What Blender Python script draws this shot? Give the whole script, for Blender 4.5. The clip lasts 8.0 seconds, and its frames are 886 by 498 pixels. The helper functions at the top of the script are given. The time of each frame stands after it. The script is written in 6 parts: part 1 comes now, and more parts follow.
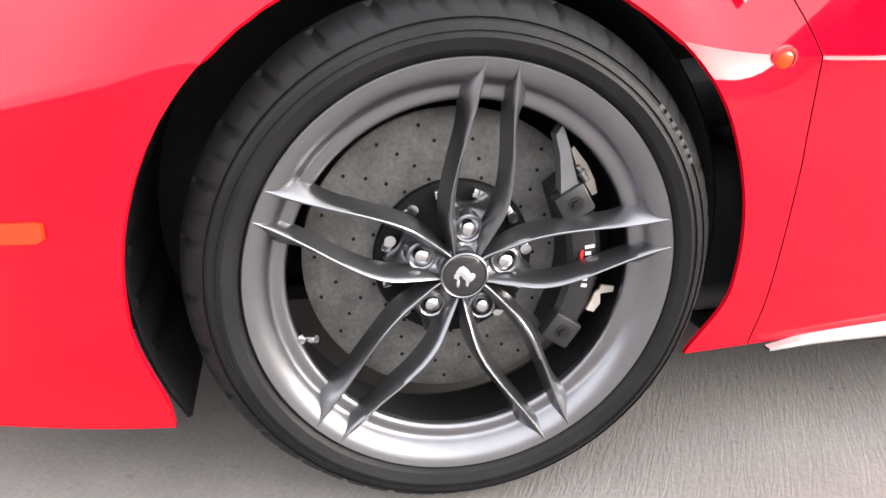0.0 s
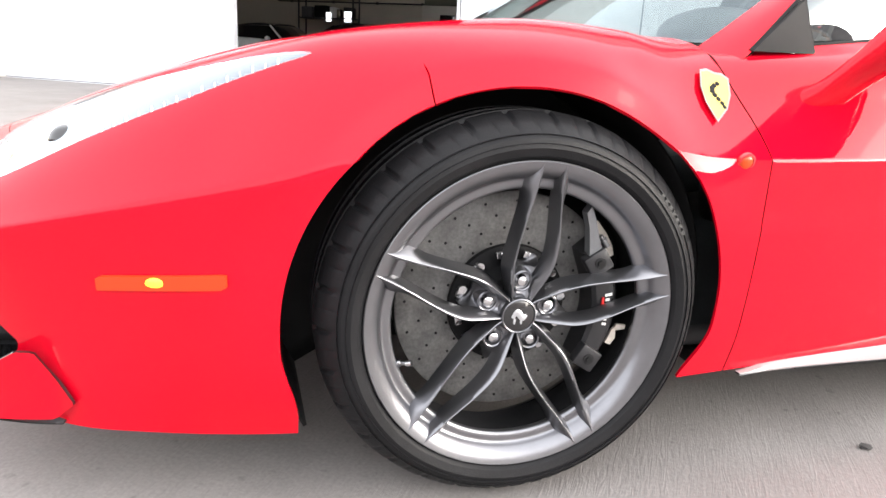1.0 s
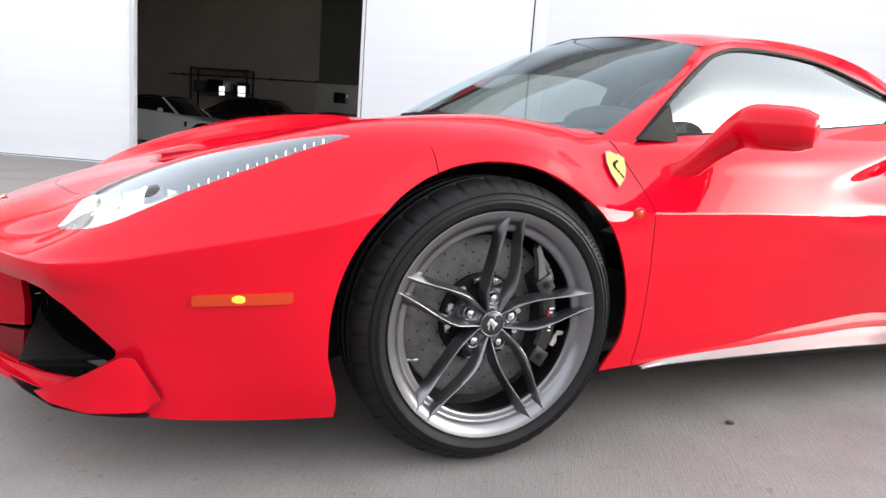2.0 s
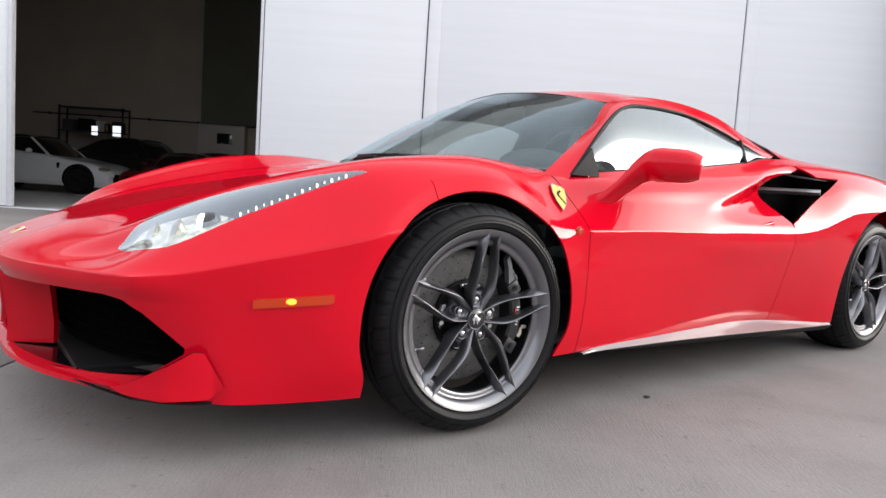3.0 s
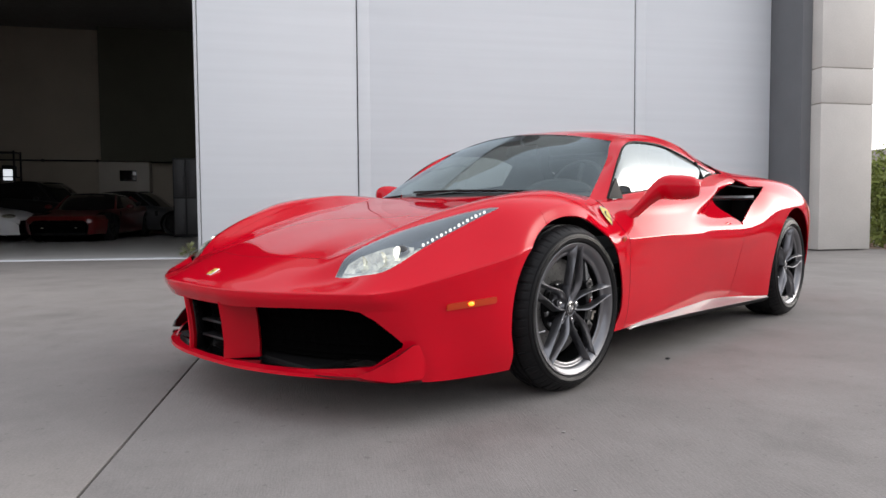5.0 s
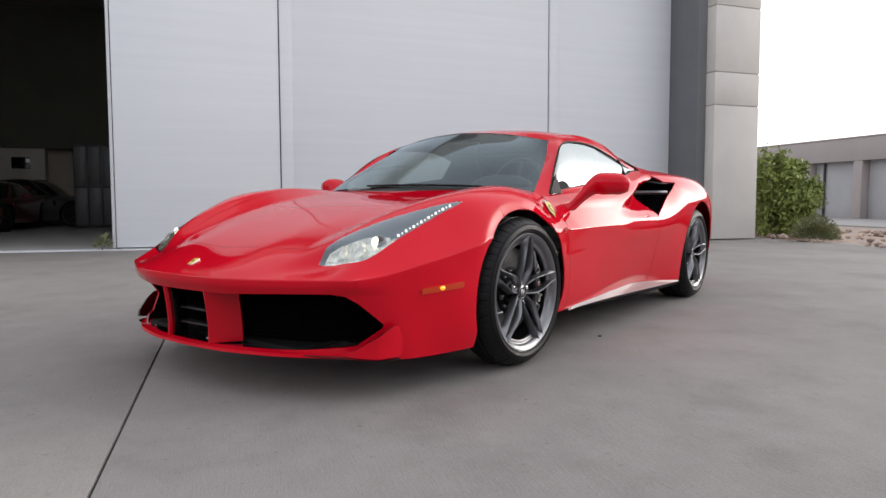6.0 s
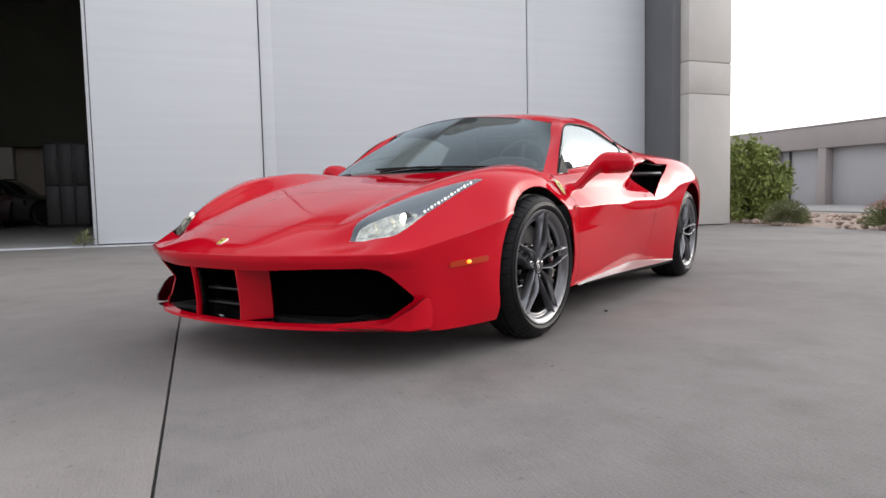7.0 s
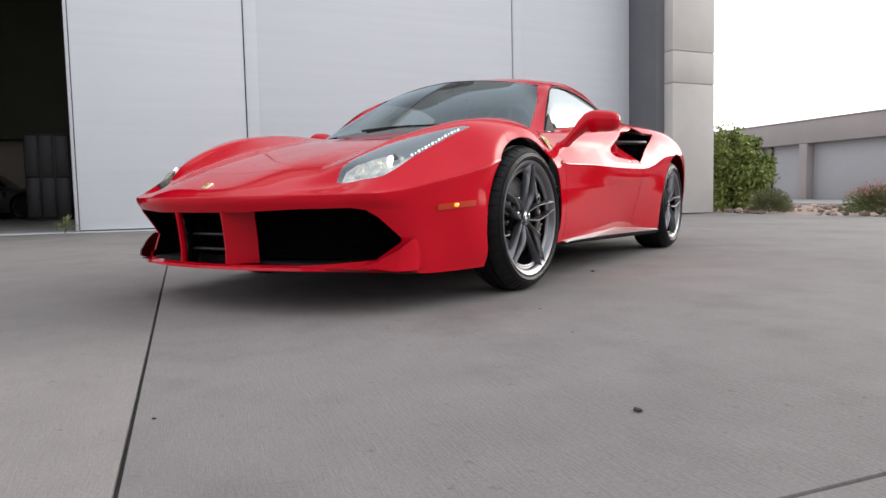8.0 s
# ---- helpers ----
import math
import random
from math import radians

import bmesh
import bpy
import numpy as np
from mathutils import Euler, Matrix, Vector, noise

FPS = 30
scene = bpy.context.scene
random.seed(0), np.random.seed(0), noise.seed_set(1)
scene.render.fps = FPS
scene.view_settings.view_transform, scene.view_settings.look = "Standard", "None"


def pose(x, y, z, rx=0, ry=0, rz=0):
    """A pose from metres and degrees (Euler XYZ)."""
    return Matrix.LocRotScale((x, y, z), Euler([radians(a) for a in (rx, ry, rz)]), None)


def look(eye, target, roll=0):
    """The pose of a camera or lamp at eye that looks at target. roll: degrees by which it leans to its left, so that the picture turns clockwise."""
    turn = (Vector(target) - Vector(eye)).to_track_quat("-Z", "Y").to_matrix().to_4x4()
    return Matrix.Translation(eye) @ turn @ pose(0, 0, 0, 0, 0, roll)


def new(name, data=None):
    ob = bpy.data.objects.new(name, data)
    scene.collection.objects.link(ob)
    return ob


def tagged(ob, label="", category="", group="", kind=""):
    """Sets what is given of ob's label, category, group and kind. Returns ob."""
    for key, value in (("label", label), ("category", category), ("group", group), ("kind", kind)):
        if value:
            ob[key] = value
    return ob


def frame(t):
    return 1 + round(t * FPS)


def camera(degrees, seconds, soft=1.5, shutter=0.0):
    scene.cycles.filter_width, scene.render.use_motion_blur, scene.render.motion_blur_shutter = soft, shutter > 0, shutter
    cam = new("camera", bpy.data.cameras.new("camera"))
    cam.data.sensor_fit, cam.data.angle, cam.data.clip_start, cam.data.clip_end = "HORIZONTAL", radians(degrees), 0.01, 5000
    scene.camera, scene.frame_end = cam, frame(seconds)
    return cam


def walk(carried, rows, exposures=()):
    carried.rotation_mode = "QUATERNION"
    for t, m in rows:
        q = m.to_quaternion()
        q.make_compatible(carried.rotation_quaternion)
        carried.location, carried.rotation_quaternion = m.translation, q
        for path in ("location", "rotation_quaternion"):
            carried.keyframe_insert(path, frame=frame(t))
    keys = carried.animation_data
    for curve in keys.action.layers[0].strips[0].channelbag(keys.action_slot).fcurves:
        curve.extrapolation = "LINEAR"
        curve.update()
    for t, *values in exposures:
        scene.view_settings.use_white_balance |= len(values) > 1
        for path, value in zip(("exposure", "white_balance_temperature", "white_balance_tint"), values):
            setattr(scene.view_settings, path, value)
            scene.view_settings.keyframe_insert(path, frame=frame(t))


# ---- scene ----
cam = camera(67.31, 8.0)
PATH = [
    (0, (-0.211, -1.641, 0.659), (0.234, 0.179, -0.041), 1.47),
    (0.5, (-0.257, -1.689, 0.698), (0.228, 0.134, 0.032), 2.70),
    (1, (-0.437, -1.858, 0.750), (0.131, -0.023, 0.192), 2.97),
    (1.5, (-0.599, -2.011, 0.778), (0.106, -0.197, 0.319), 3.89),
    (2, (-0.783, -2.181, 0.754), (0.101, -0.417, 0.425), 4.06),
    (2.2, (-0.865, -2.244, 0.730), (0.079, -0.506, 0.435), 3.80),
    (3.3, (-1.417, -2.382, 0.716), (-0.166, -0.831, 0.547), 3.19),
    (3.5, (-1.545, -2.364, 0.727), (-0.273, -0.831, 0.554), 2.61),
    (4, (-1.793, -2.407, 0.729), (-0.540, -0.856, 0.576), 0.29),
    (4.2, (-1.909, -2.395, 0.739), (-0.624, -0.870, 0.596), -0.07),
    (5.5, (-2.463, -2.390, 0.746), (-0.939, -1.101, 0.614), 0.11),
    (6, (-2.630, -2.376, 0.756), (-1.019, -1.200, 0.606), 0.07),
    (6.5, (-2.743, -2.303, 0.709), (-1.072, -1.214, 0.558), -0.70),
    (7, (-2.826, -2.249, 0.683), (-1.167, -1.144, 0.518), -0.92),
    (7.5, (-2.873, -2.233, 0.597), (-1.205, -1.144, 0.424), -0.79),
    (8, (-2.839, -2.244, 0.454), (-1.156, -1.175, 0.291), -0.98),
]

EXPOSURES = [(0.0, 1.72, 6750, 10), (1.0, 1.60, 6700, 10), (1.5, 1.25, 6600, 10), (2.2, 0.78, 6500, 10), (3.3, 0.44, 6500, 10), (4.5, 0.21, 6500, 10), (5.5, 0.04, 6500, 10), (7.0, 0.0, 6500, 10), (8.0, 0.04, 6500, 10)]
walk(cam, [(t, look(eye, target, roll)) for t, eye, target, roll in PATH], EXPOSURES)

# ---- world and light ----
world = bpy.data.worlds.new("sky")
scene.world = world
world.use_nodes = True
wn, wl = world.node_tree.nodes, world.node_tree.links
sky = wn.new("ShaderNodeTexSky")
sky.sky_type, sky.sun_disc = "NISHITA", False
sky.sun_elevation, sky.sun_rotation = radians(14), radians(121)
sky.air_density, sky.dust_density, sky.ozone_density = 1.0, 4.0, 1.0
grey = wn.new("ShaderNodeHueSaturation")
grey.inputs["Saturation"].default_value = 0.25
wl.new(sky.outputs[0], grey.inputs["Color"])
cloud = wn.new("ShaderNodeMix")
cloud.data_type, cloud.blend_type = "RGBA", "ADD"
cloud.inputs["Factor"].default_value = 1.0
cloud.inputs["B"].default_value = (5.2, 5.3, 5.65, 1)
grey.inputs["Value"].default_value = 1.05
wl.new(grey.outputs[0], cloud.inputs["A"])
wl.new(cloud.outputs["Result"], wn["Background"].inputs["Color"])
wn["Background"].inputs["Strength"].default_value = 0.156

sun = new("sun", bpy.data.lights.new("sun", "SUN"))
sun.data.energy, sun.data.angle, sun.data.color = 0.32, radians(34), (1.0, 0.91, 0.80)
sun.matrix_world = look((17.0, -10.4, 6.0), (0, 0, 0))


# ---- materials ----
def material(name, colour, rough=0.5, metal=0.0, coat=0.0, vary=0.0, scale=8.0, bump=0.0, bump_scale=120.0, random_piece=0.0, spec=0.5, fine=0.0, fine_scale=90.0):
    """A principled material with stains at one scale, grain at another and a fine relief."""
    m = bpy.data.materials.new(name)
    m.use_nodes = True
    n, l = m.node_tree.nodes, m.node_tree.links
    b = n["Principled BSDF"]
    b.inputs["Base Color"].default_value = (*colour, 1)
    b.inputs["Roughness"].default_value = rough
    b.inputs["Metallic"].default_value = metal
    b.inputs["Coat Weight"].default_value = coat
    b.inputs["Coat Roughness"].default_value = 0.03
    b.inputs["Specular IOR Level"].default_value = spec
    tc = n.new("ShaderNodeTexCoord")
    last = None
    for amount, size in ((vary, scale), (fine, fine_scale)):
        if amount:
            no = n.new("ShaderNodeTexNoise")
            no.inputs["Scale"].default_value = size
            no.inputs["Detail"].default_value = 6
            no.inputs["Roughness"].default_value = 0.6
            l.new(tc.outputs["Object"], no.inputs["Vector"])
            mp = n.new("ShaderNodeMapRange")
            mp.inputs["From Min"].default_value, mp.inputs["From Max"].default_value = 0.3, 0.7
            mp.inputs["To Min"].default_value, mp.inputs["To Max"].default_value = 1 - amount, 1 + amount
            l.new(no.outputs["Fac"], mp.inputs["Value"])
            mu = n.new("ShaderNodeMix")
            mu.data_type, mu.blend_type = "RGBA", "MULTIPLY"
            mu.inputs["Factor"].default_value = 1
            if last is None:
                mu.inputs["A"].default_value = (*colour, 1)
            else:
                l.new(last, mu.inputs["A"])
            l.new(mp.outputs[0], mu.inputs["B"])
            last = mu.outputs["Result"]
    if random_piece:
        oi = n.new("ShaderNodeObjectInfo")
        mp = n.new("ShaderNodeMapRange")
        mp.inputs["To Min"].default_value, mp.inputs["To Max"].default_value = 1 - random_piece, 1 + random_piece
        l.new(oi.outputs["Random"], mp.inputs["Value"])
        mu = n.new("ShaderNodeMix")
        mu.data_type, mu.blend_type = "RGBA", "MULTIPLY"
        mu.inputs["Factor"].default_value = 1
        mu.inputs["A"].default_value = (*colour, 1)
        if last is not None:
            l.new(last, mu.inputs["A"])
        l.new(mp.outputs[0], mu.inputs["B"])
        last = mu.outputs["Result"]
    if last is not None:
        l.new(last, b.inputs["Base Color"])
    if bump:
        no = n.new("ShaderNodeTexNoise")
        no.inputs["Scale"].default_value = bump_scale
        no.inputs["Detail"].default_value = 4
        l.new(tc.outputs["Object"], no.inputs["Vector"])
        bp = n.new("ShaderNodeBump")
        bp.inputs["Strength"].default_value = bump
        bp.inputs["Distance"].default_value = 0.004
        l.new(no.outputs["Fac"], bp.inputs["Height"])
        l.new(bp.outputs[0], b.inputs["Normal"])
    return m


def glass_material(name, colour, clear=0.8, base=0.07, power=4.0, sheen=(1.0, 1.0, 1.0)):
    """A thin pane: mirror gloss, stronger at a slant, over a clear tint."""
    m = bpy.data.materials.new(name)
    m.use_nodes = True
    n, l = m.node_tree.nodes, m.node_tree.links
    n.remove(n["Principled BSDF"])
    tr, gl, mx, lw = n.new("ShaderNodeBsdfTransparent"), n.new("ShaderNodeBsdfGlossy"), n.new("ShaderNodeMixShader"), n.new("ShaderNodeLayerWeight")
    tr.inputs["Color"].default_value = (*[c * clear for c in colour], 1)
    gl.inputs["Color"].default_value = (*sheen, 1)
    gl.inputs["Roughness"].default_value = 0.0
    lw.inputs["Blend"].default_value = 0.5
    pw, ma = n.new("ShaderNodeMath"), n.new("ShaderNodeMath")
    pw.operation, ma.operation = "POWER", "MULTIPLY_ADD"
    pw.inputs[1].default_value = power
    ma.inputs[1].default_value, ma.inputs[2].default_value = 1 - base, base
    l.new(lw.outputs["Facing"], pw.inputs[0])
    l.new(pw.outputs[0], ma.inputs[0])
    l.new(ma.outputs[0], mx.inputs["Fac"])
    l.new(tr.outputs[0], mx.inputs[1])
    l.new(gl.outputs[0], mx.inputs[2])
    l.new(mx.outputs[0], n["Material Output"].inputs["Surface"])
    return m


def lamp_material(name, colour, strength):
    m = material(name, colour, 0.3)
    b = m.node_tree.nodes["Principled BSDF"]
    b.inputs["Emission Color"].default_value = (*colour, 1)
    b.inputs["Emission Strength"].default_value = strength
    return m


RED = material("red_paint", (0.60, 0.0025, 0.016), 0.4, 0.0, 0.9, vary=0.03, scale=3.0, spec=0.0)
RED.node_tree.nodes["Principled BSDF"].inputs["Coat IOR"].default_value = 1.36
LINING = material("dark_lining", (0.012, 0.0115, 0.0115), 0.6, spec=0.15, vary=0.15, scale=20)
# darker copy of the red paint, with shade put into its colour
RED_SHADED = material("red_paint_shaded", (0.45, 0.01, 0.015), 0.4, 0.0, 0.6, vary=0.05)
# pale grey puts the sky mirrored in the sill into its colour
SILL = material("sill_pale_reflection", (0.29, 0.29, 0.292), 0.35, 0.0, 0.6, vary=0.05, scale=4)
RUBBER = material("tyre_rubber", (0.011, 0.011, 0.012), 0.44, spec=0.16, vary=0.2, scale=14, bump=0.15, bump_scale=260, fine=0.1)
RUBBER_MARK = material("tyre_marking", (0.022, 0.022, 0.022), 0.6)
RIM = material("grey_alloy", (0.212, 0.213, 0.226), 0.32, 0.95, 0.08, vary=0.06, scale=20, bump=0.03, bump_scale=900)
# near-black: the barrel's shade put into its colour; parked rims are dark themselves
RIM_DARK = material("dark_rim_barrel_shade", (0.02, 0.02, 0.021), 0.5, 0.2, spec=0.15, vary=0.15, scale=20)
STEEL_DARK = material("dull_steel", (0.22, 0.22, 0.23), 0.4, 0.8, vary=0.15, scale=40)
STEEL = material("bright_steel", (0.62, 0.62, 0.63), 0.22, 1.0, vary=0.08, scale=60)
DISC = material("carbon_disc", (0.125, 0.123, 0.12), 0.5, 0.2, vary=0.35, scale=22, fine=0.25, fine_scale=160, bump=0.06, bump_scale=300)
BLACK = material("black_plastic", (0.009, 0.009, 0.0095), 0.55, spec=0.15, vary=0.2, scale=20, bump=0.08)
GLOSS_BLACK = material("gloss_black", (0.01, 0.01, 0.011), 0.12, 0.0, 0.8, vary=0.1)
MESH = material("grille_mesh", (0.003, 0.003, 0.003), 0.8, 0.0, vary=0.1, spec=0.0)
CAL_ARM = material("caliper_arm_grey", (0.16, 0.165, 0.175), 0.35, 0.6, vary=0.12, scale=40)
PALE_CLIP = material("pale_clip", (0.50, 0.46, 0.41), 0.45, 0.4, vary=0.2, scale=60)
GREY_CAL = material("caliper_grey", (0.018, 0.018, 0.02), 0.4, 0.2, 0.0, vary=0.12, scale=40)
WHITE_MARK = material("white_mark", (0.75, 0.75, 0.75), 0.4)
RED_MARK = material("red_mark", (0.6, 0.02, 0.02), 0.4)
YELLOW = material("yellow_enamel", (0.72, 0.55, 0.10), 0.5, 0.0, 0.15, vary=0.06, scale=60)
CHROME = material("chrome", (0.75, 0.75, 0.76), 0.08, 1.0)
SILVER = material("silver_bar", (0.55, 0.56, 0.58), 0.3, 0.7, vary=0.1, scale=30)
LEATHER = material("black_leather", (0.02, 0.02, 0.022), 0.5, vary=0.2, scale=30, bump=0.1)
AMBER = lamp_material("amber_lens", (0.50, 0.050, 0.004), 0.09)
MARKER = lamp_material("marker_lens", (0.42, 0.016, 0.005), 0.085)
MARKER.node_tree.nodes["Principled BSDF"].inputs["Emission Color"].default_value = (1.0, 0.22, 0.01, 1)
AMBER_LIT = lamp_material("amber_bulb", (1.0, 0.20, 0.015), 3.0)
LED = lamp_material("white_led", (1.0, 0.97, 0.9), 1.0)
BEAM = lamp_material("headlamp_beam", (1.0, 0.96, 0.80), 2.4)
LAMP_SILVER = material("lamp_reflector", (0.62, 0.61, 0.50), 0.18, 0.75, vary=0.6, scale=34, fine=0.3, fine_scale=120)
LAMP_DARK = material("lamp_housing", (0.022, 0.04, 0.06), 0.35, 0.0, 0.0, spec=0.3, vary=0.3, scale=25)
GLASS = glass_material("window_glass", (0.86, 0.95, 0.92), clear=0.80, base=0.06, sheen=(0.80, 0.94, 1.0))
SIDE_GLASS = glass_material("side_glass", (0.88, 0.95, 0.93), clear=0.50, base=0.19, power=4.0, sheen=(0.86, 0.93, 0.95))
LENS = glass_material("lamp_glass", (0.97, 0.98, 1.0), clear=0.97, base=0.07, power=1.7, sheen=(0.86, 0.94, 1.0))
CONCRETE = material("concrete", (0.36, 0.345, 0.335), 0.8, vary=0.10, scale=0.9, fine=0.07, fine_scale=26, bump=0.25, bump_scale=70)
JOINT = material("joint_filler", (0.045, 0.043, 0.042), 0.9, vary=0.3, scale=40)
PANEL = material("white_door_panel", (0.765, 0.79, 0.825), 0.55, vary=0.015, scale=0.5, bump=0.04, bump_scale=20)
PANEL_EDGE = material("door_edge", (0.62, 0.64, 0.67), 0.5, vary=0.05)
def ribbed(m, amount):
    """Faint level streaks along a sheet-metal door."""
    n, l = m.node_tree.nodes, m.node_tree.links
    b = n["Principled BSDF"]
    tc, mp, no, ra, mu = n.new("ShaderNodeTexCoord"), n.new("ShaderNodeMapping"), n.new("ShaderNodeTexNoise"), n.new("ShaderNodeMapRange"), n.new("ShaderNodeMix")
    mp.inputs["Scale"].default_value = (0.25, 0.25, 9.0)
    no.inputs["Scale"].default_value, no.inputs["Detail"].default_value = 1.0, 5
    ra.inputs["From Min"].default_value, ra.inputs["From Max"].default_value = 0.3, 0.7
    ra.inputs["To Min"].default_value, ra.inputs["To Max"].default_value = 1 - amount, 1 + amount
    mu.data_type, mu.blend_type = "RGBA", "MULTIPLY"
    mu.inputs["Factor"].default_value = 1
    l.new(tc.outputs["Object"], mp.inputs["Vector"])
    l.new(mp.outputs[0], no.inputs["Vector"])
    l.new(no.outputs["Fac"], ra.inputs["Value"])
    l.new(b.inputs["Base Color"].links[0].from_socket, mu.inputs["A"])
    l.new(ra.outputs[0], mu.inputs["B"])
    l.new(mu.outputs["Result"], b.inputs["Base Color"])


ribbed(PANEL, 0.022)
SEAM = material("dark_seam", (0.05, 0.05, 0.055), 0.7, vary=0.2)
STUCCO = material("grey_block", (0.62, 0.59, 0.555), 0.9, vary=0.06, scale=1.2, fine=0.05, fine_scale=40, bump=0.35, bump_scale=160)
MORTAR = material("pale_mortar", (0.43, 0.40, 0.375), 0.95, vary=0.1, scale=8)
STUCCO_DARK = material("jamb_dark", (0.16, 0.165, 0.175), 0.8, vary=0.06, scale=2, bump=0.2)
FAR_WALL = material("far_stucco", (0.36, 0.32, 0.315), 0.9, vary=0.06, scale=0.6, bump=0.2, bump_scale=60)
FAR_DOOR = material("far_shutter", (0.40, 0.40, 0.42), 0.7, vary=0.05, scale=0.8)
UPPER_BOX = material("upper_box_dark", (0.13, 0.13, 0.10), 0.85, vary=0.08, scale=0.8, bump=0.15)
INNER_WALL = material("garage_wall", (0.46, 0.42, 0.35), 0.85, vary=0.08, scale=0.8, bump=0.15)
INNER_FLOOR = material("garage_floor", (0.50, 0.49, 0.47), 0.35, vary=0.12, scale=0.9)
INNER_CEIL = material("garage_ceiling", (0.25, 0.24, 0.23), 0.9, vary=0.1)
GRAVEL = material("gravel_soil", (0.36, 0.27, 0.22), 0.95, vary=0.25, scale=4, fine=0.2, fine_scale=30, bump=0.5, bump_scale=30)
STONE = material("bed_stone", (0.42, 0.32, 0.27), 0.9, vary=0.15, scale=6, random_piece=0.35, bump=0.3)
LEAF = material("bush_leaf", (0.225, 0.275, 0.068), 0.55, vary=0.3, scale=3, fine=0.25, fine_scale=14)
LEAF_DRY = material("dry_leaf", (0.185, 0.20, 0.085), 0.6, vary=0.3, scale=3, fine=0.25, fine_scale=14)
BLOOM = material("pink_bloom", (0.50, 0.24, 0.21), 0.6, vary=0.25, scale=5)
TWIG = material("twig", (0.12, 0.085, 0.055), 0.85, vary=0.2, scale=10)


# ---- mesh helpers ----
def mesh_from(name, verts, faces, mats, smooth=True, face_mats=None):
    me = bpy.data.meshes.new(name)
    me.from_pydata([tuple(v) for v in verts], [], [tuple(f) for f in faces])
    for m in (mats if isinstance(mats, (list, tuple)) else [mats]):
        me.materials.append(m)
    if smooth:
        me.polygons.foreach_set("use_smooth", [True] * len(me.polygons))
    if face_mats is not None:
        me.polygons.foreach_set("material_index", face_mats)
    me.update()
    return me


def part(name, bm, mat, parent=None, label="", smooth=True, angle=35):
    """Links a bmesh as one mesh object under a thing or under a part."""
    me = bpy.data.meshes.new(name)
    bmesh.ops.recalc_face_normals(bm, faces=bm.faces)
    bm.to_mesh(me)
    bm.free()
    me.materials.append(mat)
    if smooth:
        me.polygons.foreach_set("use_smooth", [True] * len(me.polygons))
        me.set_sharp_from_angle(angle=radians(angle))
    ob = new(name, me)
    if parent is not None:
        ob.parent = parent
    if label:
        tagged(ob, label)
    return ob


def under(ob, parent, label=""):
    if parent is not None:
        ob.parent = parent
    if label:
        tagged(ob, label)
    return ob


def thing(name, m, label, category, group="", kind=""):
    ob = new(name)
    ob.empty_display_size = 0.1
    ob.matrix_world = m
    return tagged(ob, label, category, group, kind)


def box(bm, x0, x1, y0, y1, z0, z1, bevel=0.0, m=None):
    g = bmesh.ops.create_cube(bm, size=1.0)
    vs = g["verts"]
    bmesh.ops.scale(bm, vec=(x1 - x0, y1 - y0, z1 - z0), verts=vs)
    bmesh.ops.translate(bm, vec=((x0 + x1) / 2, (y0 + y1) / 2, (z0 + z1) / 2), verts=vs)
    if bevel:
        es = list({e for v in vs for e in v.link_edges})
        r = bmesh.ops.bevel(bm, geom=es, offset=bevel, segments=2, affect="EDGES", profile=0.5)
        vs = list({v for f in r["faces"] for v in f.verts} | {v for v in vs if v.is_valid})
    if m is not None:
        bmesh.ops.transform(bm, matrix=m, verts=vs)
    return vs


def tube(bm, p, q, r0, r1=None, seg=10, caps=True):
    p, q = Vector(p), Vector(q)
    r1 = r0 if r1 is None else r1
    d = q - p
    g = bmesh.ops.create_cone(bm, cap_ends=caps, segments=seg, radius1=r0, radius2=r1, depth=d.length)
    m = Matrix.Translation((p + q) / 2) @ d.to_track_quat("Z", "Y").to_matrix().to_4x4()
    bmesh.ops.transform(bm, matrix=m, verts=g["verts"])
    return g["verts"]


def ball(bm, c, r, sub=2, squash=(1, 1, 1)):
    g = bmesh.ops.create_icosphere(bm, subdivisions=sub, radius=r)
    bmesh.ops.scale(bm, vec=squash, verts=g["verts"])
    bmesh.ops.translate(bm, vec=c, verts=g["verts"])
    return g["verts"]


def lathe(bm, profile, seg=96, a0=0.0, a1=360.0):
    """Turns a profile of (radius, y) round the y axis."""
    closed = abs(a1 - a0 - 360) < 1e-6
    n = seg if closed else seg + 1
    rings = []
    for i in range(n):
        a = radians(a0 + (a1 - a0) * i / seg)
        rings.append([bm.verts.new((r * math.cos(a), y, r * math.sin(a))) for r, y in profile])
    for i in range(seg):
        p, q = rings[i], rings[(i + 1) % n]
        for k in range(len(profile) - 1):
            bm.faces.new((p[k], p[k + 1], q[k + 1], q[k]))
    return rings


def catmull(p, n):
    """A smooth curve through the rows of p, n samples; p may be (k, 3) or (k, m, 3)."""
    p = np.asarray(p, float)
    k = len(p)
    ext = np.concatenate([[2 * p[0] - p[1]], p, [2 * p[-1] - p[-2]]])
    t = np.linspace(0, k - 1, n)
    i = np.minimum(t.astype(int), k - 2)
    f = (t - i).reshape((-1,) + (1,) * (p.ndim - 1))
    a, b, c, d = ext[i], ext[i + 1], ext[i + 2], ext[i + 3]
    return 0.5 * (2 * b + (c - a) * f + (2 * a - 5 * b + 4 * c - d) * f ** 2 + (3 * b - a - 3 * c + d) * f ** 3)


def skin(curves, nu, nv):
    """A smooth sheet over curves that have equally many points each: (nu, nv, 3)."""
    net = np.array(curves, float).transpose(1, 0, 2)
    s = catmull(net, nu)
    return catmull(s.transpose(1, 0, 2), nv).transpose(1, 0, 2)


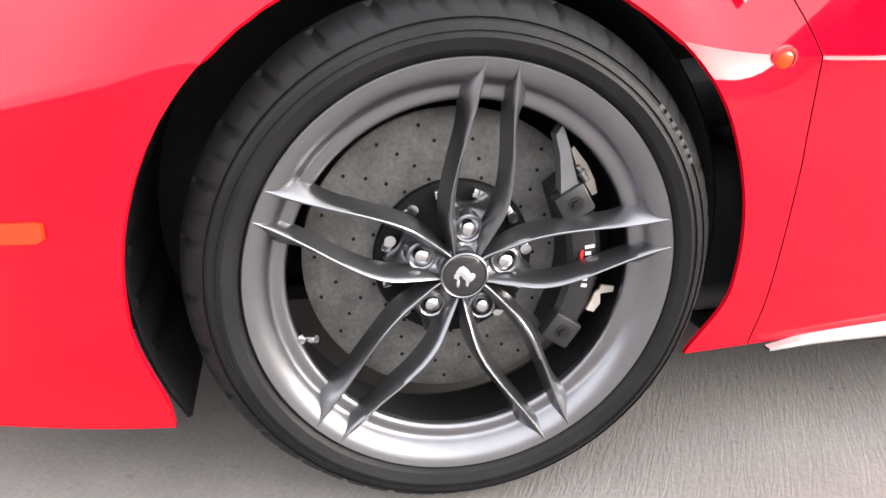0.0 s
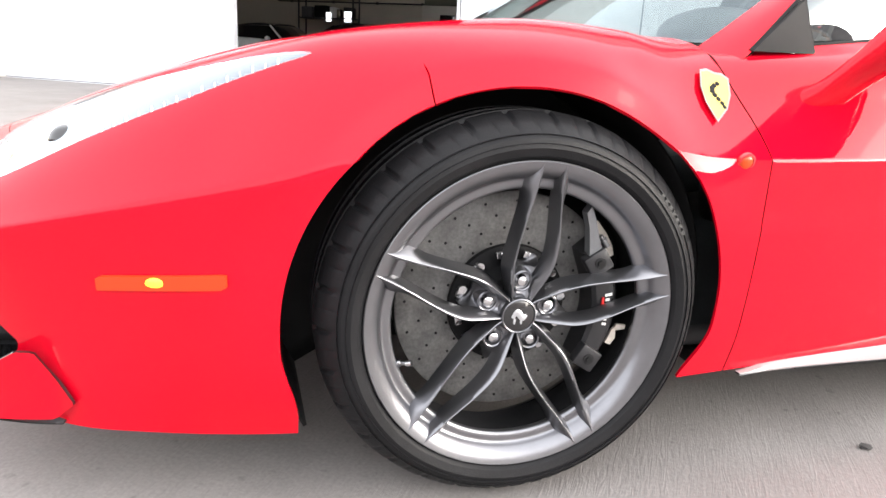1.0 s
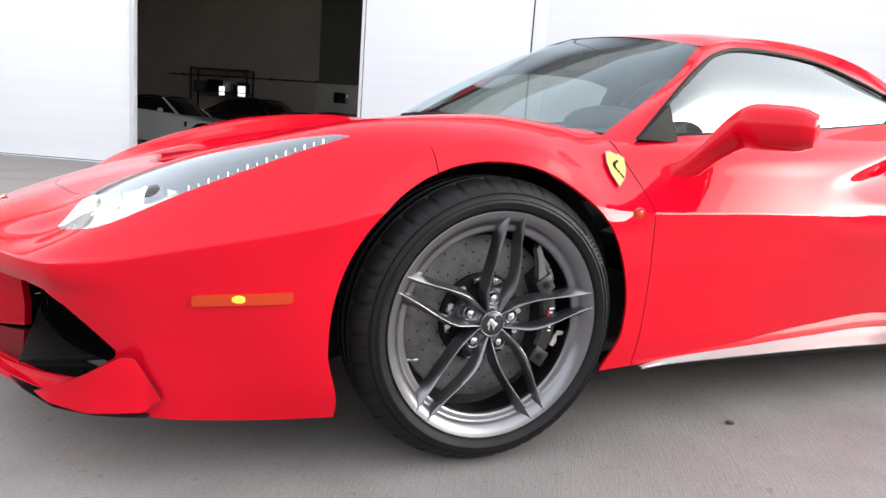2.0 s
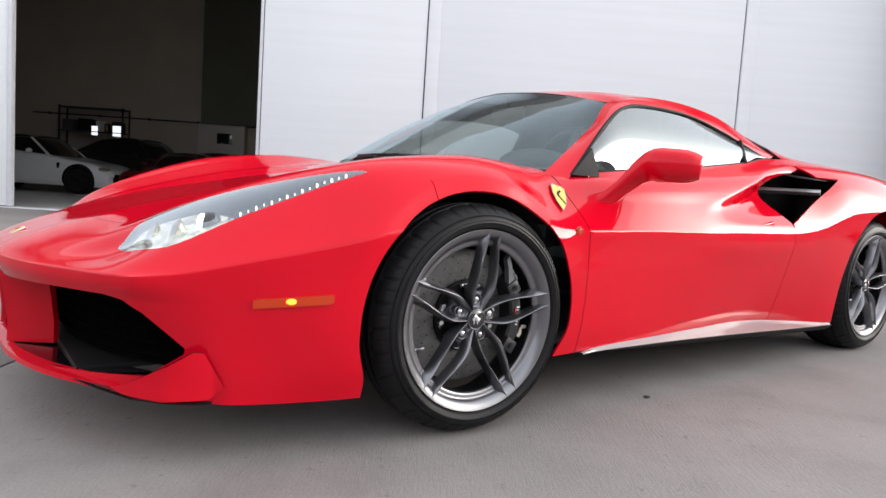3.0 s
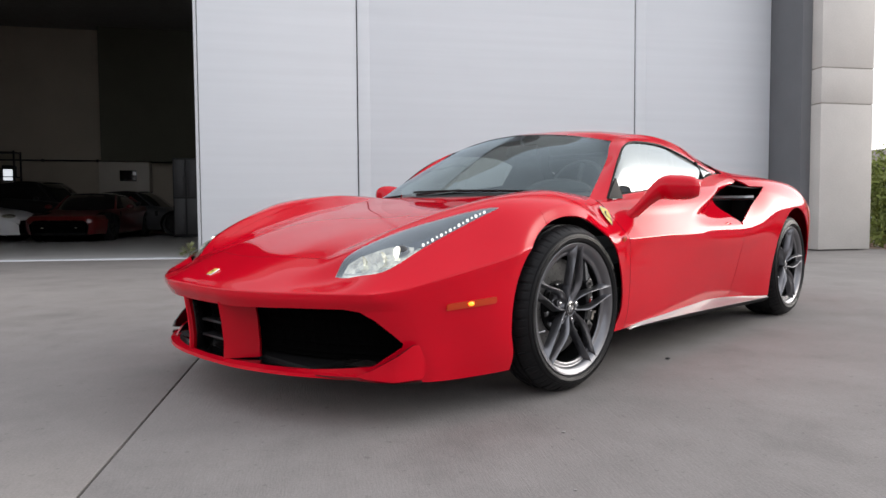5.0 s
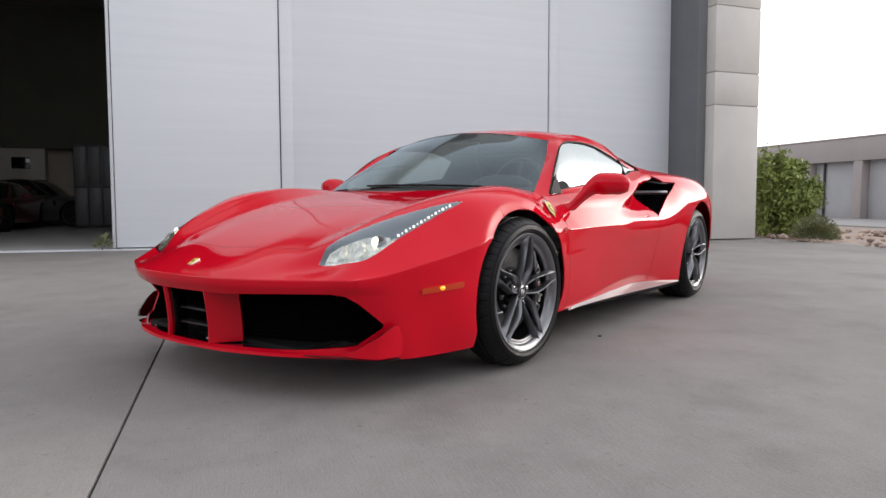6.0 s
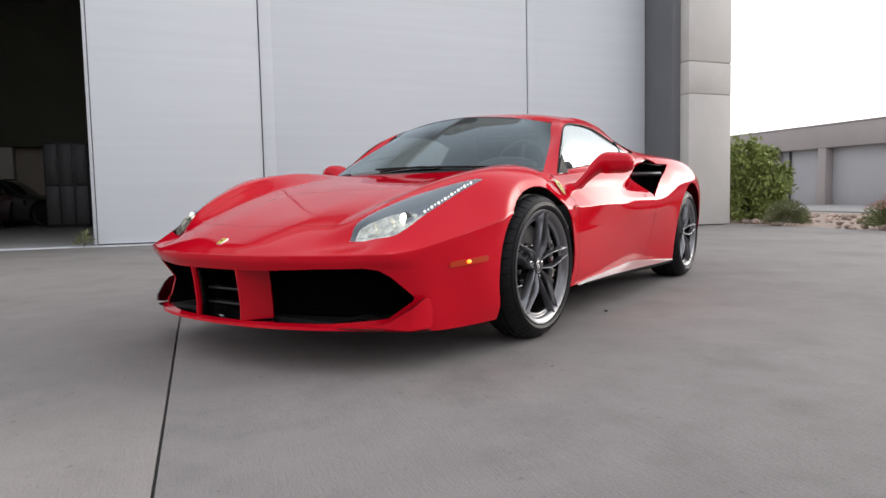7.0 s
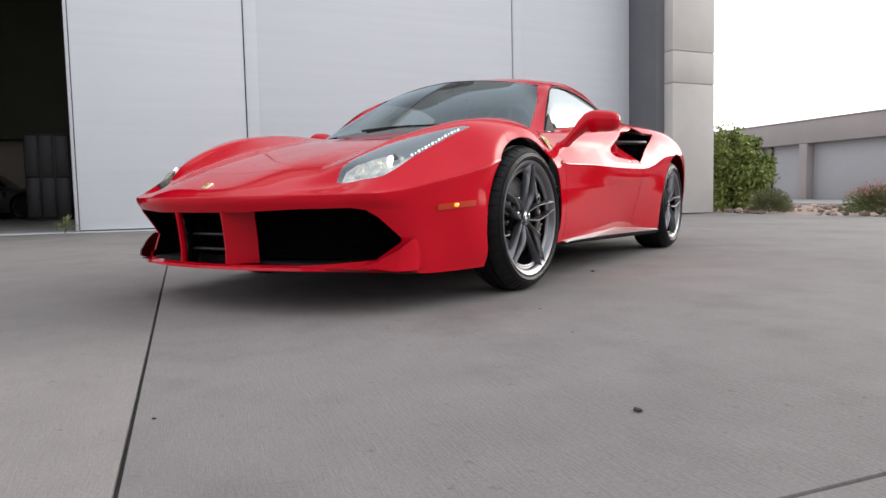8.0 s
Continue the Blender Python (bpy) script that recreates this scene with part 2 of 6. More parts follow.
def sheet(p):
    """The corners and faces of a grid of points (nu, nv, 3)."""
    nu, nv = p.shape[:2]
    f = [(i * nv + j, (i + 1) * nv + j, (i + 1) * nv + j + 1, i * nv + j + 1) for i in range(nu - 1) for j in range(nv - 1)]
    return p.reshape(-1, 3), f


def clip(vf, keep):
    """Cuts a sheet along keep(points) = 0 and keeps the side where it is positive."""
    v, faces = vf
    val = np.asarray(keep(v), float)
    out, cut, remap, nf = [], {}, {}, []

    def old(i):
        if i not in remap:
            remap[i] = len(out)
            out.append(v[i])
        return remap[i]

    def edge(i, j):
        key = (min(i, j), max(i, j))
        if key not in cut:
            lo, hi = (v[i], v[j]) if val[i] > 0 else (v[j], v[i])
            for _ in range(9):
                mid = (lo + hi) / 2
                if keep(mid[None])[0] > 0:
                    lo = mid
                else:
                    hi = mid
            cut[key] = len(out)
            out.append((lo + hi) / 2)
        return cut[key]

    for f in faces:
        poly = []
        for a, b in zip(f, f[1:] + f[:1]):
            if val[a] > 0:
                poly.append(old(a))
            if (val[a] > 0) != (val[b] > 0):
                poly.append(edge(a, b))
        if len(poly) >= 3:
            nf.append(tuple(poly))
    return np.array(out).reshape(-1, 3), nf


def inside(poly, a, b):
    """How deep the points (a, b) lie inside a polygon; negative outside."""
    poly = np.asarray(poly, float)
    d = np.full(len(a), 1e9)
    inn = np.zeros(len(a), bool)
    for (x0, y0), (x1, y1) in zip(poly, np.roll(poly, -1, axis=0)):
        ex, ey = x1 - x0, y1 - y0
        t = np.clip(((a - x0) * ex + (b - y0) * ey) / (ex * ex + ey * ey + 1e-12), 0, 1)
        d = np.minimum(d, np.hypot(a - x0 - t * ex, b - y0 - t * ey))
        cross = ((y0 > b) != (y1 > b)) & (a < (x1 - x0) * (b - y0) / (y1 - y0 + 1e-12) + x0)
        inn ^= cross
    return np.where(inn, d, -d)


def mirrored(vf):
    v, f = vf
    w = v.copy()
    w[:, 1] *= -1
    return w, [tuple(reversed(q)) for q in f]


def joined(a, b):
    n = len(a[0])
    return np.concatenate([a[0], b[0]]), list(a[1]) + [tuple(i + n for i in q) for q in b[1]]


def shell(name, vf, mat, parent, label="", thick=0.008, heart=(1.0, 0.0, 0.35), weld=False, angle=50):
    """A sheet as a body panel: outward normals and real thickness."""
    v, f = vf
    bm = bmesh.new()
    vs = [bm.verts.new(p) for p in v]
    for q in f:
        try:
            bm.faces.new([vs[i] for i in q])
        except ValueError:
            pass
    bmesh.ops.remove_doubles(bm, verts=bm.verts, dist=0.0008 if weld else 0.00005)
    loose = [x for x in bm.verts if not x.link_faces]
    bmesh.ops.delete(bm, geom=loose, context="VERTS")
    bmesh.ops.recalc_face_normals(bm, faces=bm.faces)
    score = sum((Vector(q.calc_center_median()) - Vector((q.calc_center_median().x * 0.6 + heart[0] * 0.4, heart[1], heart[2]))).dot(q.normal) * q.calc_area() for q in bm.faces)
    if score < 0:
        bmesh.ops.reverse_faces(bm, faces=bm.faces)
    bm.edges.index_update()
    rims = {e.index for e in bm.edges if e.is_boundary} if thick else set()
    me = bpy.data.meshes.new(name)
    bm.to_mesh(me)
    bm.free()
    me.materials.append(mat)
    me.polygons.foreach_set("use_smooth", [True] * len(me.polygons))
    me.set_sharp_from_angle(angle=radians(angle))
    if rims:
        for e in me.edges:
            e.use_edge_sharp = e.use_edge_sharp or e.index in rims
    ob = new(name, me)
    if thick:
        so = ob.modifiers.new("thickness", "SOLIDIFY")
        so.thickness, so.offset = thick, -1
        me.materials.append(LINING)
        so.material_offset = so.material_offset_rim = 1
    return under(ob, parent, label)


def smoothstep(a, b, x):
    t = np.clip((x - a) / (b - a), 0, 1)
    return t * t * (3 - 2 * t)


# ---- the setting: apron, ground, garage building ----
WALL = radians(-34.33)
U, N = Vector((math.cos(WALL), math.sin(WALL), 0)), Vector((-math.sin(WALL), math.cos(WALL), 0))
LEANX, LEANY = 0.0049, 0.0209
# the building's own frame: x along its front, y into it, z its upright (the apron falls away from it a little)
BM = Matrix(((U.x, N.x, LEANX, 2.49), (U.y, N.y, LEANY, 7.39), (0, 0, 1, 0), (0, 0, 0, 1)))
FLAT = Matrix(((U.x, N.x, 0, 2.49), (U.y, N.y, 0, 7.39), (0, 0, 1, 0), (0, 0, 0, 1)))


def broomed(name, colour):
    """Concrete with the fine ridges of a broom finish and soft stains."""
    m = material(name, colour, 0.82, vary=0.13, scale=0.6, fine=0.07, fine_scale=3.5)
    n, l = m.node_tree.nodes, m.node_tree.links
    b = n["Principled BSDF"]
    tc, mp, no = n.new("ShaderNodeTexCoord"), n.new("ShaderNodeMapping"), n.new("ShaderNodeTexNoise")
    mp.inputs["Rotation"].default_value = (0, 0, 0)
    mp.inputs["Scale"].default_value = (110, 11, 1)
    no.inputs["Scale"].default_value, no.inputs["Detail"].default_value, no.inputs["Distortion"].default_value = 1.0, 6, 1.8
    l.new(tc.outputs["Object"], mp.inputs["Vector"])
    l.new(mp.outputs[0], no.inputs["Vector"])
    bp = n.new("ShaderNodeBump")
    bp.inputs["Strength"].default_value, bp.inputs["Distance"].default_value = 0.45, 0.004
    # sand grain between the ridges
    gn, gm = n.new("ShaderNodeTexNoise"), n.new("ShaderNodeMath")
    gn.inputs["Scale"].default_value, gn.inputs["Detail"].default_value, gn.inputs["Roughness"].default_value = 130, 4, 0.65
    gm.operation = "MULTIPLY_ADD"
    gm.inputs[1].default_value = 0.4
    l.new(tc.outputs["Object"], gn.inputs["Vector"])
    l.new(gn.outputs["Fac"], gm.inputs[0])
    l.new(no.outputs["Fac"], gm.inputs[2])
    l.new(gm.outputs[0], bp.inputs["Height"])
    l.new(bp.outputs[0], b.inputs["Normal"])
    base = b.inputs["Base Color"].links[0].from_socket
    ra = n.new("ShaderNodeMapRange")
    ra.inputs["From Min"].default_value, ra.inputs["From Max"].default_value = 0.3, 0.7
    ra.inputs["To Min"].default_value, ra.inputs["To Max"].default_value = 0.965, 1.035
    l.new(no.outputs["Fac"], ra.inputs["Value"])
    mu = n.new("ShaderNodeMix")
    mu.data_type, mu.blend_type = "RGBA", "MULTIPLY"
    mu.inputs["Factor"].default_value = 1
    l.new(base, mu.inputs["A"])
    l.new(ra.outputs[0], mu.inputs["B"])
    # soft darker stains with uneven edges
    st, sr, sm = n.new("ShaderNodeTexNoise"), n.new("ShaderNodeMapRange"), n.new("ShaderNodeMix")
    st.inputs["Scale"].default_value, st.inputs["Detail"].default_value, st.inputs["Roughness"].default_value = 1.3, 9, 0.62
    sr.inputs["From Min"].default_value, sr.inputs["From Max"].default_value = 0.52, 0.74
    sr.inputs["To Min"].default_value, sr.inputs["To Max"].default_value = 1.03, 0.80
    sm.data_type, sm.blend_type = "RGBA", "MULTIPLY"
    sm.inputs["Factor"].default_value = 1
    l.new(tc.outputs["Object"], st.inputs["Vector"])
    l.new(st.outputs["Fac"], sr.inputs["Value"])
    l.new(mu.outputs["Result"], sm.inputs["A"])
    l.new(sr.outputs[0], sm.inputs["B"])
    # small dark pits
    pn, pr, pm = n.new("ShaderNodeTexNoise"), n.new("ShaderNodeMapRange"), n.new("ShaderNodeMix")
    pn.inputs["Scale"].default_value, pn.inputs["Detail"].default_value = 26, 3
    pr.inputs["From Min"].default_value, pr.inputs["From Max"].default_value = 0.66, 0.74
    pr.inputs["To Min"].default_value, pr.inputs["To Max"].default_value = 1.0, 0.74
    pm.data_type, pm.blend_type = "RGBA", "MULTIPLY"
    pm.inputs["Factor"].default_value = 1
    l.new(tc.outputs["Object"], pn.inputs["Vector"])
    l.new(pn.outputs["Fac"], pr.inputs["Value"])
    l.new(sm.outputs["Result"], pm.inputs["A"])
    l.new(pr.outputs[0], pm.inputs["B"])
    # fine pits and pale grains
    gr, gx = n.new("ShaderNodeMapRange"), n.new("ShaderNodeMix")
    gr.inputs["From Min"].default_value, gr.inputs["From Max"].default_value = 0.34, 0.66
    gr.inputs["To Min"].default_value, gr.inputs["To Max"].default_value = 0.90, 1.095
    gx.data_type, gx.blend_type = "RGBA", "MULTIPLY"
    gx.inputs["Factor"].default_value = 1
    l.new(gn.outputs["Fac"], gr.inputs["Value"])
    l.new(pm.outputs["Result"], gx.inputs["A"])
    l.new(gr.outputs[0], gx.inputs["B"])
    l.new(gx.outputs["Result"], b.inputs["Base Color"])
    return m


SLAB = broomed("broomed_concrete", (0.226, 0.209, 0.200))


def build_ground():
    bm = bmesh.new()
    box(bm, -1500, 1500, -1500, 1500, -0.5, -0.03)
    tagged(part("ground", bm, FAR_GROUND, None), "pale asphalt and desert ground to the horizon", "ground", kind="structure")
    # the slabs lie two degrees askew to the building
    skew = FLAT @ pose(1.0, -8.5, 0, 0, 0, -2.0)
    pave = thing("pavement", skew, "pale broom-finished concrete apron in front of the garage", "pavement", kind="structure")
    gap = 0.0042
    for s0, s1 in ((-21, 0.0), (0.0, 10.2)):
        for n0, n1 in ((-17.5, -9.5), (-9.5, -1.755), (-1.755, 8.2)):
            bm = bmesh.new()
            box(bm, s0 + gap, s1 - gap, n0 + gap, n1 - gap, -0.12, 0.0, 0.004)
            part("slab", bm, SLAB, pave)
    bm = bmesh.new()
    box(bm, -21, 10.2, -17.5, 8.2, -0.14, -0.012)
    part("joint_filler", bm, JOINT, pave)
    # the threshold under the garage doors
    bm = bmesh.new()
    box(bm, -13.0, 11.2, -0.05, 0.22, -0.12, 0.006, 0.003)
    track = part("door_track", bm, PANEL_EDGE)
    track.matrix_world = FLAT
    tagged(track, "pale concrete threshold with the door track", "threshold", kind="structure")


FAR_GROUND = material("far_asphalt", (0.30, 0.28, 0.265), 0.9, vary=0.08, scale=0.3, fine=0.06, fine_scale=12, bump=0.2)


def build_garage():
    top = 6.2
    # sliding leaves of the big door
    leaf = tagged(thing("door_1", BM, "", ""), "tall white sliding hangar door, shut leaves", "door", kind="structure")
    for a, b in ((0.0, 2.42), (2.42, 7.22), (7.22, 9.9)):
        bm = bmesh.new()
        box(bm, a + 0.010, b - 0.010, 0.0, 0.09, 0.025, top, 0.004)
        part("panel", bm, PANEL, leaf)
        if a > 0:
            bm = bmesh.new()
            box(bm, a + 0.012, a + 0.2, -0.012, -0.001, 0.03, top - 0.01, 0.004)
            part("batten", bm, PANEL, leaf)
        bm = bmesh.new()
        box(bm, a, b, 0.02, 0.08, 0.012, top - 0.02)
        part("backing", bm, SEAM, leaf)
    bm = bmesh.new()
    box(bm, -0.045, -0.003, -0.015, 0.1, 0.02, top, 0.005)
    part("edge_post", bm, PANEL_EDGE, leaf)
    left = tagged(thing("door_2", BM, "", ""), "white sliding hangar door leaf pushed aside", "door", kind="structure")
    for a, b in ((-8.4, -3.69),):
        bm = bmesh.new()
        box(bm, a, b, 0.0, 0.09, 0.025, top, 0.004)
        part("panel", bm, PANEL, left)
    bm = bmesh.new()
    box(bm, -3.687, -3.63, -0.015, 0.1, 0.02, top, 0.005)
    part("edge_post", bm, PANEL_EDGE, left)
    bm = bmesh.new()
    box(bm, -8.4, -3.69, 0.005, 0.05, 0.008, 0.024)
    part("bottom_seal", bm, SEAM, left)
    # header and left wall
    bm = bmesh.new()
    box(bm, -13.0, 11.2, -0.92, 0.35, top, top + 1.6, 0.01)
    w = part("wall_header", bm, STUCCO)
    w.matrix_world = BM
    tagged(w, "grey stucco header above the garage doors", "wall", kind="structure")
    bm = bmesh.new()
    box(bm, -13.0, -8.4, -0.3, 0.35, 0, top, 0.01)
    w = part("wall_west", bm, STUCCO)
    w.matrix_world = BM
    tagged(w, "grey stucco wall beside the garage doors", "wall", kind="structure")
    # the pier at the end of the front, in block courses
    pier = tagged(thing("wall_pier", BM, "", ""), "grey split-block pier at the corner of the garage", "wall", kind="structure")
    levels = (0.0, 2.47, 3.07, 4.27, 5.0, top)
    for z0, z1 in zip(levels, levels[1:]):
        bm = bmesh.new()
        box(bm, 10.10, 11.13, -1.0, 0.6, z0 + (0.009 if z0 else 0.0), z1 - 0.009, 0.010)
        part("block_course", bm, STUCCO, pier)
    bm = bmesh.new()
    box(bm, 10.115, 11.115, -0.985, 0.6, 0.0, top)
    part("mortar", bm, MORTAR, pier)
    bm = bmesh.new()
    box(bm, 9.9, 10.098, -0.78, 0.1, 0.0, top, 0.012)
    part("jamb", bm, STUCCO_DARK, pier, "dark door jamb")
    # the hall behind the doors
    bm = bmesh.new()
    box(bm, -12.0, 11.0, 11.0, 11.25, 0, top, 0)
    box(bm, -12.2, -12.0, 0.3, 11.25, 0, top, 0)
    box(bm, 11.0, 11.2, 0.6, 11.25, 0, top, 0)
    w = part("wall_north", bm, INNER_WALL)
    w.matrix_world = BM
    tagged(w, "tan painted wall inside the garage", "wall", kind="structure")
    bm = bmesh.new()
    box(bm, -12.0, 11.0, 0.22, 11.0, -0.1, 0.002)
    w = part("floor", bm, INNER_FLOOR)
    w.matrix_world = FLAT
    tagged(w, "smooth grey garage floor", "floor", kind="structure")
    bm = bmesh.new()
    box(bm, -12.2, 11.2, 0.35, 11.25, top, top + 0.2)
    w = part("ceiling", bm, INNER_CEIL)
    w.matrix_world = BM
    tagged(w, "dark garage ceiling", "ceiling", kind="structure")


build_ground()
build_garage()


def build_far_side():
    """Unseen plain walls across the yard, behind the walk, added to darken reflections."""
    bm = bmesh.new()
    box(bm, -60, 45, -34, -26.1, -0.03, 6.0, 0.05)
    w = part("wall_south", bm, FAR_WALL)
    w.matrix_world = FLAT
    tagged(w, "plain stucco row of units across the yard, unseen, added to darken reflections", "wall", kind="structure")
    bm = bmesh.new()
    box(bm, -34, -30.0, -26.0, 30, -0.03, 4.4, 0.05)
    w = part("wall_far_west", bm, FAR_WALL)
    w.matrix_world = FLAT
    tagged(w, "unseen plain stucco building, added to darken the nose's reflections", "wall", kind="structure")


build_far_side()


# ---- the red sports car: nose towards -x, axle of the front wheels at x = 0 ----
FRONT_AXLE, REAR_AXLE, HUB = 0.0, 2.65, 0.338
car = thing("sports_car", pose(0, 0, 0), "glossy red mid-engined sports coupe with grey twin-spoke wheels, parked", "car")

# lines that run from the nose back to the cowl and the door, as (x, half width, z)
HOOD_0 = [(-1.130, 0.00, 0.460), (-1.060, 0.00, 0.500), (-0.85, 0.00, 0.580), (-0.60, 0.00, 0.650), (-0.30, 0.00, 0.718), (0.00, 0.00, 0.765), (0.20, 0.00, 0.800), (0.36, 0.00, 0.822), (0.60, 0.00, 0.82)]
HOOD_1 = [(-1.118, 0.22, 0.460), (-1.045, 0.22, 0.502), (-0.85, 0.23, 0.580), (-0.60, 0.25, 0.652), (-0.30, 0.27, 0.718), (0.00, 0.28, 0.765), (0.20, 0.29, 0.798), (0.37, 0.30, 0.818), (0.60, 0.30, 0.82)]
HOOD_2 = [(-1.060, 0.42, 0.461), (-0.975, 0.41, 0.500), (-0.83, 0.42, 0.570), (-0.60, 0.44, 0.648), (-0.30, 0.48, 0.720), (0.00, 0.50, 0.770), (0.20, 0.52, 0.797), (0.38, 0.54, 0.808), (0.65, 0.56, 0.82)]
WING_0 = [(-0.985, 0.57, 0.462), (-0.885, 0.54, 0.503), (-0.79, 0.555, 0.601), (-0.58, 0.612, 0.697), (-0.30, 0.67, 0.775), (0.00, 0.69, 0.816), (0.20, 0.69, 0.815), (0.38, 0.70, 0.802), (0.75, 0.70, 0.83)]
WING_1 = [(-0.935, 0.67, 0.463), (-0.845, 0.68, 0.512), (-0.74, 0.705, 0.570), (-0.54, 0.748, 0.662), (-0.30, 0.80, 0.752), (0.00, 0.82, 0.785), (0.20, 0.82, 0.778), (0.39, 0.812, 0.757), (0.80, 0.840, 0.760)]
WING_2 = [(-0.890, 0.735, 0.464), (-0.790, 0.785, 0.478), (-0.66, 0.835, 0.508), (-0.46, 0.89, 0.555), (-0.24, 0.928, 0.610), (0.00, 0.942, 0.680), (0.22, 0.938, 0.625), (0.41, 0.930, 0.606), (0.80, 0.932, 0.608)]
# the wrap-round bumper, row by row from the crease down, centre line to wheel arch
BUMP_1 = [(-1.115, 0.00, 0.415), (-1.103, 0.22, 0.415), (-1.045, 0.42, 0.415), (-0.970, 0.57, 0.415), (-0.922, 0.655, 0.415), (-0.875, 0.720, 0.415), (-0.780, 0.778, 0.412), (-0.65, 0.829, 0.412), (-0.46, 0.897, 0.420), (-0.24, 0.938, 0.430)]
BUMP_2 = [(-1.085, 0.00, 0.330), (-1.073, 0.22, 0.330), (-1.020, 0.42, 0.330), (-0.950, 0.57, 0.330), (-0.900, 0.650, 0.330), (-0.845, 0.715, 0.330), (-0.755, 0.777, 0.320), (-0.63, 0.827, 0.310), (-0.45, 0.897, 0.310), (-0.24, 0.934, 0.310)]
BUMP_3 = [(-1.075, 0.00, 0.245), (-1.063, 0.22, 0.245), (-1.010, 0.42, 0.245), (-0.935, 0.57, 0.245), (-0.882, 0.650, 0.243), (-0.820, 0.715, 0.238), (-0.725, 0.785, 0.225), (-0.61, 0.830, 0.220), (-0.44, 0.888, 0.220), (-0.24, 0.922, 0.220)]
BUMP_4 = [(-1.085, 0.00, 0.180), (-1.073, 0.22, 0.181), (-1.020, 0.42, 0.181), (-0.940, 0.57, 0.178), (-0.882, 0.650, 0.173), (-0.815, 0.715, 0.163), (-0.715, 0.785, 0.150), (-0.60, 0.825, 0.146), (-0.43, 0.868, 0.146), (-0.24, 0.893, 0.146)]
def reach(line):
    """The tip of the nose runs out a little further ahead."""
    return [(x - 0.016 * float(smoothstep(-0.70, -1.0, x)), *rest) for x, *rest in line]


HOOD_0, HOOD_1, HOOD_2, WING_0, WING_1, WING_2, BUMP_1, BUMP_2, BUMP_3, BUMP_4 = [reach(q) for q in (HOOD_0, HOOD_1, HOOD_2, WING_0, WING_1, WING_2, BUMP_1, BUMP_2, BUMP_3, BUMP_4)]
# the flank, from the belt down, front of the door to the tail
SIDE_0 = [(0.00, 0.70, 0.812), (0.20, 0.705, 0.812), (0.385, 0.757, 0.783), (0.80, 0.775, 0.822), (1.20, 0.770, 0.860), (1.60, 0.745, 0.905), (1.95, 0.690, 0.952), (2.30, 0.685, 0.965), (2.65, 0.710, 0.955), (3.00, 0.71, 0.935), (3.38, 0.66, 0.895)]
SIDE_1 = [(0.00, 0.82, 0.785), (0.20, 0.82, 0.778), (0.39, 0.814, 0.757), (0.80, 0.858, 0.758), (1.20, 0.866, 0.775), (1.60, 0.858, 0.810), (1.95, 0.815, 0.868), (2.30, 0.852, 0.903), (2.65, 0.870, 0.905), (3.00, 0.85, 0.885), (3.38, 0.77, 0.85)]
SIDE_2 = [(0.00, 0.942, 0.680), (0.22, 0.938, 0.625), (0.41, 0.930, 0.606), (0.80, 0.932, 0.608), (1.20, 0.936, 0.605), (1.60, 0.942, 0.608), (1.95, 0.950, 0.650), (2.30, 0.962, 0.740), (2.65, 0.968, 0.755), (3.00, 0.94, 0.74), (3.38, 0.85, 0.72)]
SIDE_3 = [(0.00, 0.945, 0.46), (0.22, 0.942, 0.455), (0.41, 0.934, 0.450), (0.80, 0.920, 0.450), (1.20, 0.914, 0.450), (1.60, 0.918, 0.450), (1.95, 0.936, 0.460), (2.30, 0.965, 0.490), (2.65, 0.976, 0.510), (3.00, 0.95, 0.50), (3.38, 0.85, 0.50)]
SIDE_4 = [(0.00, 0.935, 0.30), (0.22, 0.932, 0.295), (0.40, 0.925, 0.290), (0.80, 0.902, 0.290), (1.20, 0.884, 0.285), (1.60, 0.872, 0.275), (1.95, 0.900, 0.275), (2.30, 0.945, 0.285), (2.65, 0.960, 0.30), (3.00, 0.93, 0.30), (3.38, 0.82, 0.32)]
SIDE_5 = [(0.00, 0.905, 0.19), (0.20, 0.905, 0.19), (0.36, 0.905, 0.195), (0.80, 0.888, 0.205), (1.20, 0.864, 0.210), (1.60, 0.846, 0.210), (1.95, 0.880, 0.195), (2.30, 0.935, 0.175), (2.65, 0.945, 0.18), (3.00, 0.90, 0.20), (3.38, 0.78, 0.24)]


def left(vf):
    """The half width becomes the car's left side."""
    v, f = vf
    w = v.copy()
    w[:, 1] *= -1
    return w, f


def arch_front(v):
    dx, dz = (v[:, 0] + 0.012) / 0.381, (v[:, 2] - 0.335) / 0.377
    foot = 0.381 - np.where(v[:, 0] < 0, 0.028, 0.045) * smoothstep(0.31, 0.17, v[:, 2])
    return np.where(v[:, 2] > 0.335, np.hypot(dx, dz) - 1, (np.abs(v[:, 0] + 0.012) - foot) / 0.381)


def arch_rear(v):
    dx, dz = (v[:, 0] - 2.65) / 0.40, (v[:, 2] - 0.345) / 0.395
    return np.where(v[:, 2] > 0.345, np.hypot(dx, dz) - 1, (np.abs(v[:, 0] - 2.65) - 0.40) / 0.40)


# headlamp outline in plan (x, half width)
LAMP = catmull(reach([(-0.884, 0.530), (-0.862, 0.605), (-0.812, 0.692), (-0.66, 0.728), (-0.50, 0.762), (-0.332, 0.799), (-0.44, 0.735), (-0.58, 0.660), (-0.72, 0.585), (-0.80, 0.538), (-0.84, 0.520), (-0.884, 0.530)]), 56)[:-1]
